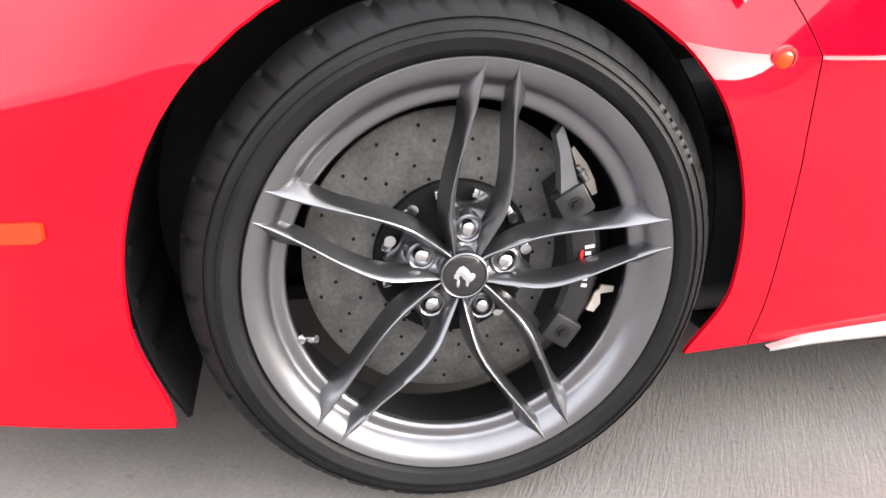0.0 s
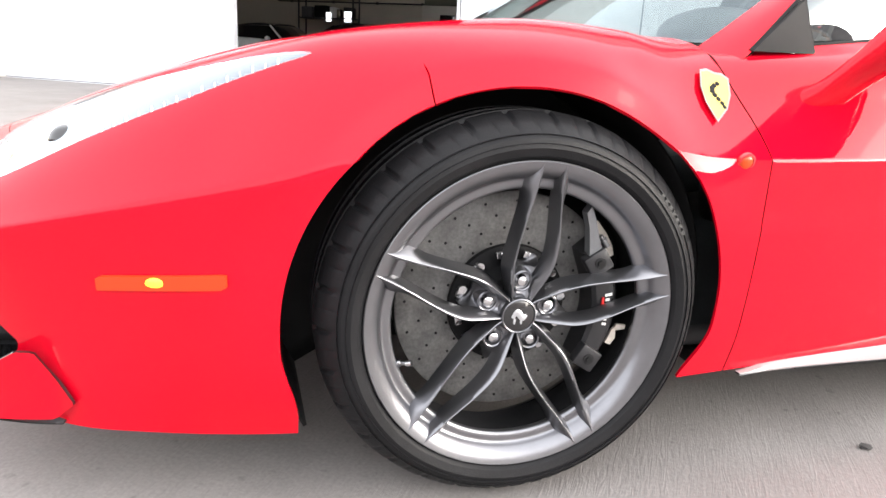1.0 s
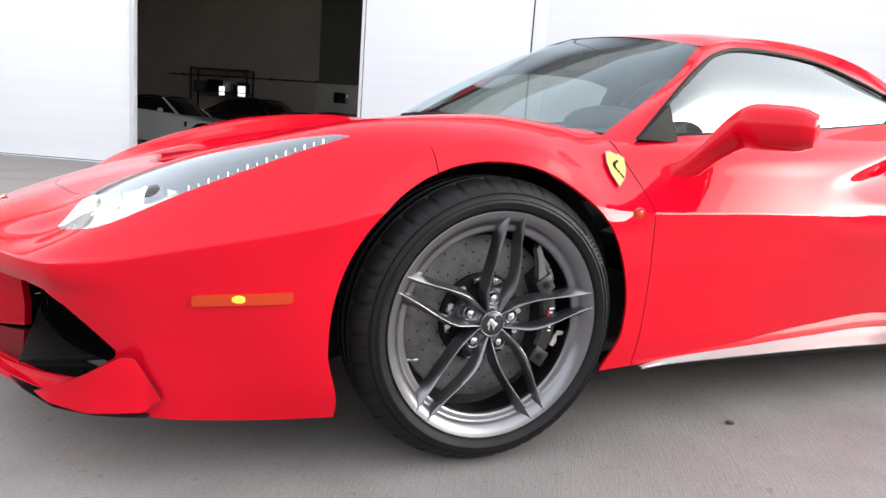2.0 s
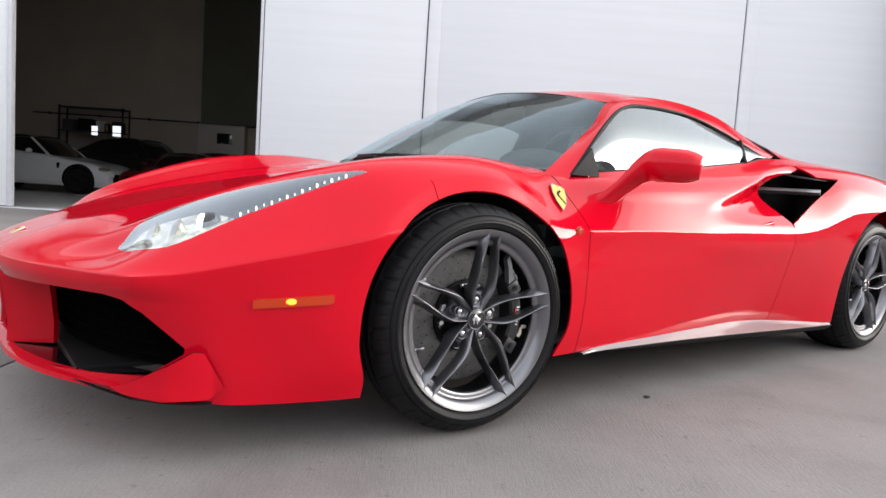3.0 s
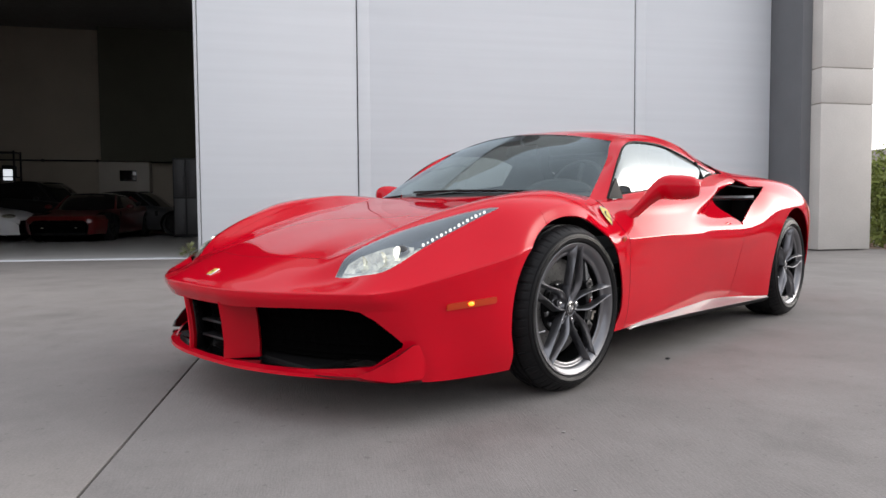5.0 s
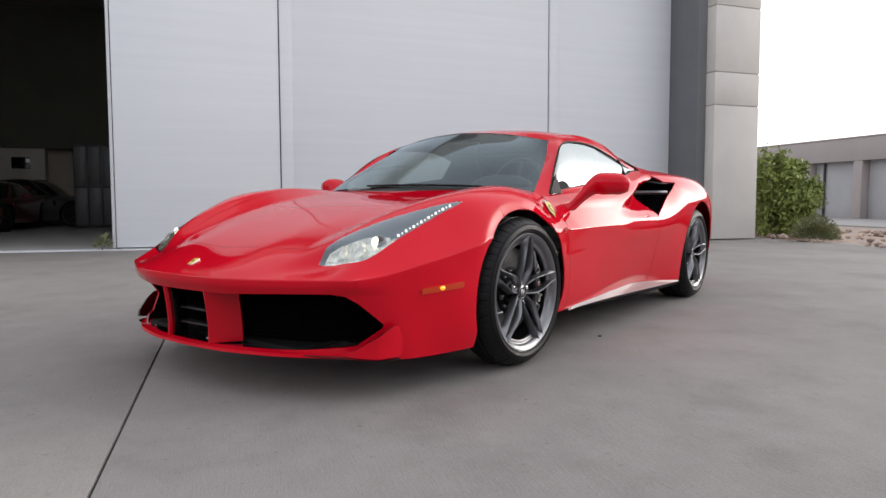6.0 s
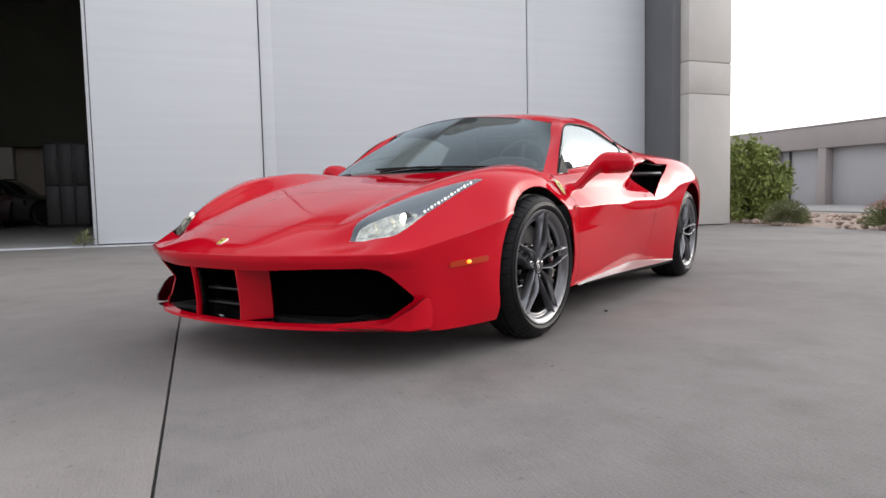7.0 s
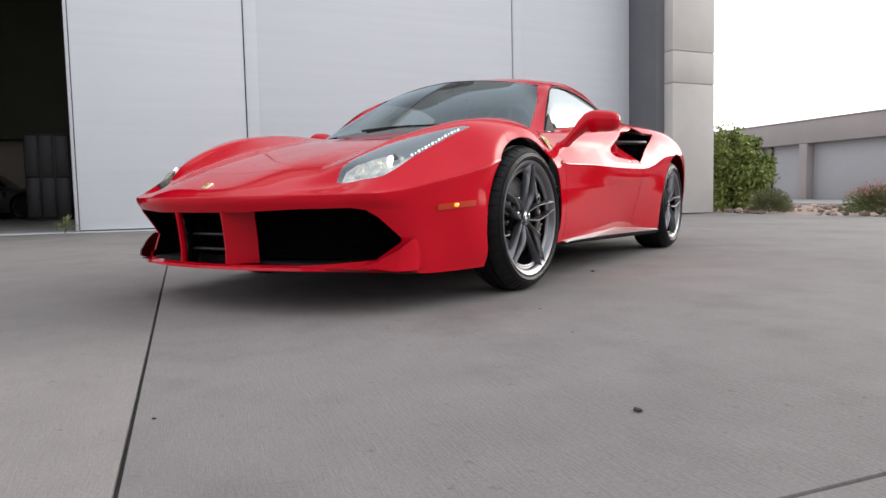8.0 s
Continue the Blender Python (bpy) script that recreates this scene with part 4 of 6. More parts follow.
    lathe(bm, [(0.108, 0.004), (0.106, -0.003), (0.074, -0.008), (0.060, -0.030), (0.0005, -0.034)], 60)
    part("disc_bell", bm, BLACK, wheel)
    bm = bmesh.new()
    tube(bm, (0, -0.022, 0), (0, 0.0, 0), 0.0075, 0.0075, 12)
    box(bm, -0.006, 0.006, -0.020, 0.0, 0.0, 0.016, 0.002)
    bob = part("bobbin", bm, STEEL, wheel)
    for i in range(12):
        m = pose(0, 0, 0, 0, -(turn + 15 + 30 * i), 0) @ pose(0.094, 0.002, 0)
        if i == 0:
            bob.matrix_basis = m
        else:
            under(new("bobbin", bob.data), wheel).matrix_basis = m
    # caliper on the rear side of the disc
    bm = bmesh.new()
    n = 20
    prof = [(0.143, -0.042), (0.149, -0.049), (0.170, -0.052), (0.180, -0.050), (0.190, -0.040), (0.195, 0.0), (0.195, 0.06), (0.143, 0.06)]
    rings = []
    for i in range(n + 1):
        a = radians(-38 + 78 * i / n)
        pinch = 1 - 0.28 * (abs(i / n - 0.5) * 2) ** 4
        rings.append([bm.verts.new(((0.178 + (r - 0.178) * pinch) * math.cos(a), yy * (0.85 + 0.15 * pinch), (0.178 + (r - 0.178) * pinch) * math.sin(a))) for r, yy in prof])
    for p, q in zip(rings, rings[1:]):
        for k in range(len(prof)):
            bm.faces.new((p[k], p[(k + 1) % len(prof)], q[(k + 1) % len(prof)], q[k]))
    bm.faces.new(rings[0]), bm.faces.new(list(reversed(rings[-1])))
    cal = part("brake_caliper", bm, GREY_CAL, wheel, "dark grey brake caliper with plain white lettering bars", angle=30)
    for a in (-33, 32):
        bm = bmesh.new()
        m = pose(0, 0, 0, 0, -a, 0)
        box(bm, 0.142, 0.186, -0.062, -0.040, -0.020, 0.020, 0.004, m)
        lug = part("caliper_lug", bm, GREY_CAL, cal)
        bm = bmesh.new()
        tube(bm, m @ Vector((0.165, -0.0635, 0)), m @ Vector((0.165, -0.0600, 0)), 0.0100, seg=24)
        part("bolt_seat", bm, RIM_DARK, lug)
        bm = bmesh.new()
        tube(bm, m @ Vector((0.165, -0.0665, 0)), m @ Vector((0.165, -0.0600, 0)), 0.0060, seg=6)
        part("caliper_bolt", bm, BLACK, lug)
    # upright arm, guide plate, bleed screw and clip round the caliper
    for name, mat, y0, y1, run in (
            ("caliper_arm", CAL_ARM, -0.056, -0.036, ((36, 0.150, 0.182), (40, 0.158, 0.183), (46, 0.171, 0.192), (52, 0.188, 0.205), (58, 0.204, 0.219))),
            ("guide_plate", PALE_CLIP, -0.030, -0.026, ((27, 0.196, 0.203), (32, 0.194, 0.207), (39, 0.195, 0.209), (47, 0.205, 0.210))),
            ("spring_clip", PALE_CLIP, -0.046, -0.041, ((-21, 0.188, 0.200), (-17, 0.190, 0.204), (-13, 0.191, 0.199))),
            ("spring_clip", PALE_CLIP, -0.046, -0.041, ((-13, 0.191, 0.199), (-11.5, 0.196, 0.216), (-9.5, 0.197, 0.216)))):
        bm = bmesh.new()
        rings = [[bm.verts.new((r * math.cos(radians(a)), yy, r * math.sin(radians(a)))) for r, yy in ((r0, y0), (r1, y0), (r1, y1), (r0, y1))] for a, r0, r1 in run]
        for p, q in zip(rings, rings[1:]):
            for k in range(4):
                bm.faces.new((p[k], p[(k + 1) % 4], q[(k + 1) % 4], q[k]))
        bm.faces.new(rings[0]), bm.faces.new(rings[-1])
        part(name, bm, mat, cal)
    bm = bmesh.new()
    m = pose(0, 0, 0, 0, -38, 0)
    for u0, u1, r in ((-0.008, 0.004, 0.0050), (0.004, 0.008, 0.0062), (0.008, 0.016, 0.0036)):
        tube(bm, m @ Vector((0.194, -0.046, u0)), m @ Vector((0.194, -0.046, u1)), r, seg=10)
    part("bleed_screw", bm, STEEL_DARK, cal)
    bm = bmesh.new()
    for i, h in enumerate((0.010, 0.006, 0.005, 0.005, 0.006, 0.005, 0.006)):
        a = 9 - 3.1 * i
        box(bm, 0.164, 0.164 + 2 * h * 0.65, -0.0530, -0.0510, -0.0022, 0.0022, 0.0, pose(0, 0, 0, 0, -a, 0))
    part("lettering_bar", bm, WHITE_MARK, cal)
    bm = bmesh.new()
    box(bm, 0.156, 0.160, -0.0538, -0.0510, -0.010, 0.022, 0.0)
    part("red_stripe", bm, RED_MARK, cal)
    # valve
    m = pose(0, 0, 0, 0, -200, 0)
    bm = bmesh.new()
    tube(bm, m @ Vector((0.216, f + 0.036, 0)), m @ Vector((0.202, f + 0.020, 0)), 0.0042, 0.0038, 12)
    tube(bm, m @ Vector((0.222, f + 0.036, 0)), m @ Vector((0.215, f + 0.030, 0)), 0.0068, 0.0062, 12)
    tube(bm, m @ Vector((0.204, f + 0.021, 0)), m @ Vector((0.196, f + 0.0160, 0)), 0.0052, 0.0050, 12)
    part("valve", bm, STEEL, wheel)
    # raised marking on the sidewall, as plain bars
    bm = bmesh.new()
    box(bm, 0.2930, 0.3070, -half + 0.0052, -half + 0.010, -0.0042, 0.0042, 0.0008)
    mark = part("sidewall_marking", bm, RUBBER_MARK, wheel)
    for n_, a in enumerate([44 - 2.5 * i for i in range(7)]):
        ob = mark if n_ == 0 else under(new("sidewall_marking", mark.data), wheel)
        ob.matrix_basis = pose(0, 0, 0, 0, -a, 0)
    bm = bmesh.new()
    lathe(bm, [(0.2925, -half + 0.003), (0.2932, -half - 0.0004), (0.2940, -half + 0.004)], 120)
    lathe(bm, [(radius - 0.0325, -half + 0.010), (radius - 0.0315, -half + 0.0068), (radius - 0.0305, -half + 0.011)], 120)
    part("sidewall_rib", bm, RUBBER, wheel)
    return wheel


build_wheel(FRONT_AXLE, -0.840, HUB, 0.338, 0.1015, 84, -1, -2.0)
build_wheel(FRONT_AXLE, 0.840, HUB, 0.338, 0.1015, 40, 1, -2.0)
build_wheel(REAR_AXLE, -0.815, 0.345, 0.345, 0.135, 80, -1)
build_wheel(REAR_AXLE, 0.815, 0.345, 0.345, 0.135, 10, 1)


def build_wells():
    for x, r, inner in ((FRONT_AXLE - 0.012, 0.395, 0.60), (REAR_AXLE, 0.415, 0.58)):
        for s in (-1, 1):
            bm = bmesh.new()
            lathe(bm, [(r, -0.85 * s), (r, -inner * s), (0.02, -inner * s)], 40, -24, 210 if x < 1 else 204)
            ob = part("wheel_well", bm, BLACK, car, "black wheel-arch liner")
            ob.matrix_basis = pose(x, 0, HUB)
            so = ob.modifiers.new("thickness", "SOLIDIFY")
            so.thickness = 0.006
            # ribs pressed into the liner ahead of and behind the tyre
            for a in (-14, -4, 6, 16, 165, 175, 185, 195):
                bm = bmesh.new()
                box(bm, r - 0.010, r - 0.002, -0.84 if s > 0 else 0.64, -0.64 if s > 0 else 0.84, -0.008, 0.008, 0.002, pose(0, 0, 0, 0, -a, 0))
                part("liner_rib", bm, BLACK, ob)
    bm = bmesh.new()
    box(bm, -0.50, 3.2, -0.575, 0.575, 0.168, 0.20, 0.01)
    box(bm, 0.44, 2.2, -0.80, 0.80, 0.155, 0.19, 0.01)
    box(bm, -0.72, -0.42, -0.66, 0.66, 0.180, 0.20, 0.005)
    box(bm, -0.98, -0.5, -0.5, 0.5, 0.184, 0.20, 0.004)
    part("underbody", bm, BLACK, car, "flat black undertray")


build_wells()


# ---- the car's lamps, grille, trim and cabin ----
def patch(grid, outline, axes, lift=0.0):
    """The piece of a grid that lies inside an outline, drawn over the given two axes."""
    return clip(sheet(grid if isinstance(lift, float) and not lift else grid_offset(grid, lift)), lambda v: inside(outline, v[:, axes[0]], v[:, axes[1]]))


def closed_bucket(vf, drop):
    """A tray under a patch: its rim follows the patch, its floor lies lower."""
    v, f = vf
    n = len(v)
    low = v + np.array(drop)
    seen = {}
    for q in f:
        for a, b in zip(q, q[1:] + q[:1]):
            seen[(a, b)] = 1
    faces = [tuple(i + n for i in q) for q in f]
    for (a, b) in list(seen):
        if (b, a) not in seen:
            faces.append((a, b, b + n, a + n))
    return np.concatenate([v - np.array([0, 0, 0.004]), low]), faces


def surface_z(x, w):
    """Height of the front sheet over a place in plan."""
    q = FRONT.reshape(-1, 3)
    d = (q[:, 0] - x) ** 2 + (q[:, 1] - w) ** 2
    k = np.argsort(d)[:6]
    wt = 1 / (d[k] + 1e-6)
    return float(np.sum(q[k, 2] * wt) / np.sum(wt))


def build_lamps():
    lens = patch(FRONT, LAMP, (0, 1))
    for s in (-1, 1):
        side = left if s < 0 else (lambda q: q)
        ob = shell("headlamp", side(closed_bucket(lens, (0.02, -0.01, -0.055))), LAMP_DARK, car, "slanting headlamp under clear glass with a row of white diodes", thick=0.0, heart=(0, 0, 2))
        glass = shell("lamp_cover", side(lens), LENS, ob, "clear lamp cover", thick=0.0)
        glass.visible_shadow = False
        # bright reflector bowl in the lower, forward part
        bm = bmesh.new()
        for x, w, r in ((-0.815, 0.585, 0.030), (-0.775, 0.635, 0.036)):
            z = surface_z(x, w) - 0.030
            m = Matrix.Translation((x, s * w, z)) @ Matrix.Rotation(radians(-60), 4, "Y")
            vs = bmesh.ops.create_cone(bm, cap_ends=True, segments=24, radius1=r * 0.6, radius2=r, depth=0.03)["verts"]
            bmesh.ops.transform(bm, matrix=m, verts=vs)
        part("reflector", bm, LAMP_SILVER, ob, "bright lamp reflector")
        bm = bmesh.new()
        x, w = -0.705, 0.668
        z = surface_z(x, w) - 0.026
        ball(bm, (x, s * w, z), 0.028, 3)
        part("projector", bm, GLOSS_BLACK, ob, "round dark projector lens")
        bm = bmesh.new()
        ball(bm, (x - 0.0195, s * (w - 0.002), z + 0.003), 0.0165, 3, (0.8, 1.0, 1.2))
        part("bulb", bm, BEAM, ob, "lit white lamp")
        tray = patch(FRONT - np.array([0.0, 0.0, 0.022]), [(-0.876, 0.538), (-0.860, 0.600), (-0.815, 0.678), (-0.70, 0.708), (-0.665, 0.690), (-0.72, 0.622), (-0.79, 0.570), (-0.838, 0.534)], (0, 1))
        shell("reflector_tray", side(tray), LAMP_SILVER, ob, thick=0.003, heart=(0, 0, 0))
        # silver ledge along the lower edge
        bm = bmesh.new()
        pts = [(-0.868, 0.55), (-0.855, 0.60), (-0.812, 0.672), (-0.74, 0.695), (-0.66, 0.714)]
        for (x0, w0), (x1, w1) in zip(pts, pts[1:]):
            tube(bm, (x0, s * w0, surface_z(x0, w0) - 0.018), (x1, s * w1, surface_z(x1, w1) - 0.018), 0.011, 0.011, 8)
        part("lamp_ledge", bm, LAMP_SILVER, ob)
        for i in range(15):
            k = i / 14
            x, w = -0.645 + 0.265 * k, 0.712 + 0.056 * k
            z = surface_z(x, w) - 0.012
            bm = bmesh.new()
            ball(bm, (x, s * w, z), 0.0074 if i % 2 == 0 else 0.0048, 2, (0.17, 1.0, 0.85))
            part("diode", bm, LED, ob)
            bm = bmesh.new()
            box(bm, x - 0.013, x + 0.013, s * w - 0.010, s * w + 0.010, z - 0.022, z - 0.006, 0.002)
            part("diode_seat", bm, LAMP_DARK, ob)
        # amber side marker with its bulb
        outline = [(-0.650, 0.393), (-0.650, 0.415), (-0.466, 0.430), (-0.466, 0.407)]
        mk = patch(BUMP, outline, (0, 2), 0.006)
        mk = shell("side_marker", side(mk), MARKER, car, "long amber side marker lamp, lit", thick=0.012)
        mk.data.materials[1] = MARKER
        bm = bmesh.new()
        ball(bm, (-0.560, s * 0.8670, 0.4125), 0.0110, 2, (1.8, 0.55, 0.80))
        part("bulb", bm, AMBER_LIT, mk, "glowing amber bulb")
        # round repeater on the wing
        bm = bmesh.new()
        ball(bm, (0, 0, 0), 0.0135, 3, (1, 0.55, 1))
        rp = part("wing_repeater", bm, AMBER, car, "small round amber repeater lamp")
        rp.matrix_basis = pose(0.376, s * 0.930, 0.602, 18 * -s)
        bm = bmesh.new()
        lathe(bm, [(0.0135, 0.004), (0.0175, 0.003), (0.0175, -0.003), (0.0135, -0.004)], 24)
        part("bezel", bm, RED_SHADED, rp)


def build_front():
    # black mouth with mesh bars
    back = BUMP[:5 * M + 8, 4:50].copy()
    back[..., 0] += 0.14
    back = sheet(back)
    grille = shell("grille", joined(back, mirrored(back)), MESH, car, "black mesh grille in the front mouth", thick=0.004, weld=True)
    for z in (0.235, 0.27, 0.305, 0.34, 0.375):
        i = int(np.argmin(np.abs(BUMP[0, :, 2] - z)))
        line = BUMP[:5 * M + 2, i].copy()
        line[:, 0] += 0.125
        row = np.concatenate([line[::-1] * (1, -1, 1), line[1:]])[::5]
        bm = bmesh.new()
        for p, q in zip(row, row[1:]):
            tube(bm, p, q, 0.0035, 0.0035, 6)
        part("mesh_bar", bm, MESH, grille)
    for k in range(0, 5 * M, 4):
        for s in (-1, 1):
            bm = bmesh.new()
            col = BUMP[k, 12:44:6] + (0.127, 0, 0)
            for p, q in zip(col, col[1:]):
                tube(bm, p * (1, s, 1), q * (1, s, 1), 0.0025, 0.0025, 5)
            part("mesh_wire", bm, MESH, grille)
    # two red pillars that divide the mouth
    for s in (-1, 1):
        bm = bmesh.new()
        top = [(-1.126, 0.140), (-1.124, 0.133), (-1.112, 0.129), (-1.005, 0.186), (-1.002, 0.194), (-1.016, 0.205)]
        rings = []
        for z, dx, k in ((0.432, -0.002, 1.05), (0.405, 0.0, 1.0), (0.33, 0.012, 0.96), (0.25, 0.020, 0.94), (0.196, 0.018, 1.0)):
            rings.append([bm.verts.new((x + dx, s * (0.124 + (w - 0.124) * k), z)) for x, w in top])
        for p, q in zip(rings, rings[1:]):
            for i in range(len(top)):
                bm.faces.new((p[i], p[(i + 1) % len(top)], q[(i + 1) % len(top)], q[i]))
        bm.faces.new(rings[0]), bm.faces.new(rings[-1])
        pl = part("mouth_pillar", bm, RED, car, angle=40)
        bm = bmesh.new()
        lining = [[bm.verts.new((x + dx, s * w, z)) for x, w in ((-1.098, 0.1335), (-1.005, 0.1825))] for z, dx in ((0.42, 0.0), (0.33, 0.012), (0.25, 0.020), (0.19, 0.018))]
        for p, q in zip(lining, lining[1:]):
            bm.faces.new((p[0], p[1], q[1], q[0]))
        so = part("pillar_lining", bm, GLOSS_BLACK, pl, "black inner face of the pillar").modifiers.new("thickness", "SOLIDIFY")
        so.thickness, so.offset = 0.003, 0.0
        # corner blade beside the mouth
        fang = patch(BUMP, [(-0.935, 0.194), (-0.778, 0.288), (-0.752, 0.286), (-0.703, 0.196), (-0.735, 0.166), (-0.84, 0.168), (-0.915, 0.184)], (0, 2), np.interp(BUMP[..., 0], (-0.93, -0.86, -0.80, -0.72), (0.046, 0.064, 0.052, 0.012))[..., None])
        side = left if s < 0 else (lambda q: q)
        ob = shell("corner_blade", side(fang), RED, car, thick=0.006)
        ob.data.materials[1] = GLOSS_BLACK
        # black floor of the channel behind the blade
        i = int(np.argmin(np.abs(BUMP[3 * M, :, 2] - 0.188)))
        wide = grid_offset(BUMP, np.interp(BUMP[..., 0], (-1.02, -0.93, -0.86, -0.80, -0.72), (0.004, 0.038, 0.056, 0.044, 0.006))[..., None])
        keep = (BUMP[:, i, 0] > -1.02) & (BUMP[:, i, 0] < -0.72)
        tray = np.stack([BUMP[keep, i] + (0.01, -0.01, 0), 0.5 * (BUMP[keep, i] + wide[keep, i]) - (0, 0, 0.004), wide[keep, i] - (0, 0, 0.006)], 1)
        shell("blade_floor", side(sheet(tray)), GLOSS_BLACK, car, thick=0.003, heart=(-0.9, 0, 0.0))
    # shelf and splitter under the mouth
    bot = BUMP[:4 * M + 12, -1]
    rows = []
    for d, z in ((0.004, 0.012), (-0.018, 0.006), (-0.020, -0.002), (0.12, -0.004)):
        r = bot.copy()
        r[:, 0] += d
        r[:, 2] += z
        if d < 0:
            r[:, 1] *= 1.006
        else:
            r[:, 1] *= 0.93
        rows.append(r)
    sp = sheet(np.array(rows).transpose(1, 0, 2))
    shell("splitter", joined(sp, mirrored(sp)), RED, car, "thin red front lip", thick=0.003, weld=True, heart=(-0.9, 0, 0.14))
    bpy.data.objects["splitter"].data.materials[1] = RED
    i = int(np.argmin(np.abs(BUMP[0, :, 2] - 0.193)))
    a = BUMP[:5 * M, i] + (0.004, 0, 0)
    b = a * (1, 0.95, 1) + (0.13, 0, -0.008)
    sh = sheet(np.stack([a, b], 1))
    shell("mouth_shelf", joined(sh, mirrored(sh)), GLOSS_BLACK, car, thick=0.004, weld=True, heart=(-0.9, 0, 0.0))
    # dark cross vanes between the pillars
    for z in (0.245, 0.305):
        bm = bmesh.new()
        box(bm, -1.065, -1.02, -0.115, 0.115, z, z + 0.010, 0.003)
        part("mouth_vane", bm, GREY_CAL, car)
    # nose badge
    bm = bmesh.new()
    box(bm, -0.022, 0.022, -0.016, 0.016, -0.004, 0.003, 0.003)
    badge = part("nose_badge", bm, CHROME, car, "small enamel badge on the nose")
    badge.matrix_basis = pose(-1.072, 0, surface_z(-1.072, 0.0) + 0.002, 0, -29, 0)
    bm = bmesh.new()
    box(bm, -0.019, 0.019, -0.013, 0.013, 0.003, 0.0045, 0.0006)
    part("badge_field", bm, YELLOW, badge)
    bm = bmesh.new()
    ball(bm, (0.002, 0.001, 0.005), 0.007, 1, (1.2, 0.7, 0.2))
    part("badge_mark", bm, BLACK, badge)


def build_shields():
    """Yellow enamel shields on the front wings, with a plain dark mark."""
    out = [(-0.030, 0.046), (-0.016, 0.053), (0.0, 0.050), (0.016, 0.053), (0.030, 0.046), (0.031, 0.010), (0.022, -0.022), (0.0, -0.056), (-0.022, -0.022), (-0.031, 0.010)]
    for s in (-1, 1):
        # laid on the wing's own surface
        i, j = np.unravel_index(np.argmin(np.sum((FRONT - (0.352, 0.868, 0.705)) ** 2, axis=2)), FRONT.shape[:2])
        n_out = Vector(np.cross(FRONT[i + 2, j] - FRONT[i - 2, j], FRONT[i, j + 2] - FRONT[i, j - 2])).normalized()
        n_out = n_out if n_out.y > 0 else -n_out
        n_out.y *= s
        ax = (Vector((1, 0, 0)) - n_out * n_out.x).normalized()
        ay = n_out * s
        az = ax.cross(ay)
        at = Vector(FRONT[i, j]) * 1.0
        at.y *= s
        at += n_out * 0.004
        m = Matrix(((ax.x, ay.x, az.x, at.x), (ax.y, ay.y, az.y, at.y), (ax.z, ay.z, az.z, at.z), (0, 0, 0, 1))) @ Matrix.Rotation(radians(14), 4, "Y")
        bm = bmesh.new()
        lo = [bm.verts.new((x, -0.004 * s * -1, z)) for x, z in out]
        hi = [bm.verts.new((x * 0.97, 0.003 * s, z * 0.97)) for x, z in out]
        for i in range(len(out)):
            j = (i + 1) % len(out)
            bm.faces.new((lo[i], lo[j], hi[j], hi[i]))
        bm.faces.new(lo), bm.faces.new(hi)
        ob = part("wing_shield", bm, STEEL_DARK, car, "yellow enamel shield with a plain dark mark")
        ob.matrix_basis = m
        bm = bmesh.new()
        f = [bm.verts.new((x * 0.90, 0.0042 * s, z * 0.91)) for x, z in out]
        g = [bm.verts.new((x * 0.90, 0.0025 * s, z * 0.91)) for x, z in out]
        for i in range(len(out)):
            j = (i + 1) % len(out)
            bm.faces.new((f[i], f[j], g[j], g[i]))
        bm.faces.new(f), bm.faces.new(g)
        part("shield_field", bm, YELLOW, ob)
        bm = bmesh.new()
        for k in range(8):
            t = k / 7
            ball(bm, (0.004 - 0.012 * math.sin(4.4 * t), 0.0044 * s, 0.026 - 0.046 * t), 0.0065 - 0.003 * abs(t - 0.4), 1, (1, 0.16, 1))
        part("shield_mark", bm, BLACK, ob)


def build_sills():
    """Side skirts: a shelf under the door that widens to the rear, black below. The pale colour stands in for reflected
    sky.
    """
    ins = [(x, w, z) for x, w, z in ((0.46, 0.9175, 0.1945), (0.60, 0.905, 0.203), (1.00, 0.876, 0.212), (1.40, 0.856, 0.214), (1.75, 0.846, 0.211), (2.00, 0.885, 0.192), (2.24, 0.930, 0.172))]
    edge = [(x, float(np.interp(x, (0.46, 0.6, 1.0, 1.4, 1.75), (0.9185, 0.914, 0.920, 0.930, 0.937))), float(np.interp(x, (0.3, 0.5, 0.8, 1.5, 2.23), (0.188, 0.195, 0.197, 0.188, 0.168)))) for x, w, z in ins]
    rows = [catmull(c, 60) for c in (
        [(x, w - 0.012, z + 0.012 * min(1.0, (x - 0.45) * 3)) for x, w, z in ins], ins,
        [(x, w * 0.45 + e * 0.55, z * 0.45 + ez * 0.55 - 0.002) for (x, w, z), (_, e, ez) in zip(ins, edge)],
        edge,
        [(x, w - 0.001, z - 0.003) for x, w, z in edge])]
    sill = sheet(np.array(rows).transpose(1, 0, 2))
    dark = sheet(np.array([catmull([(x, w - 0.001 - d, z - 0.003 - h * float(np.interp(x, (0.4, 1.1), (0.15, 1)))) for x, w, z in edge[1:]], 60) for d, h in ((0, 0), (0.004, 0.012), (0.03, 0.028), (0.12, 0.03))]).transpose(1, 0, 2))
    for side in (left, lambda q: q):
        ob = shell("side_skirt", side(sill), SILL, car, "side skirt below the door, pale grey for the sky it reflects", thick=0.004, heart=(1.2, 0, 0.1))
        shell("skirt_edge", side(dark), BLACK, ob, thick=0.003, heart=(1.2, 0, 0.2))


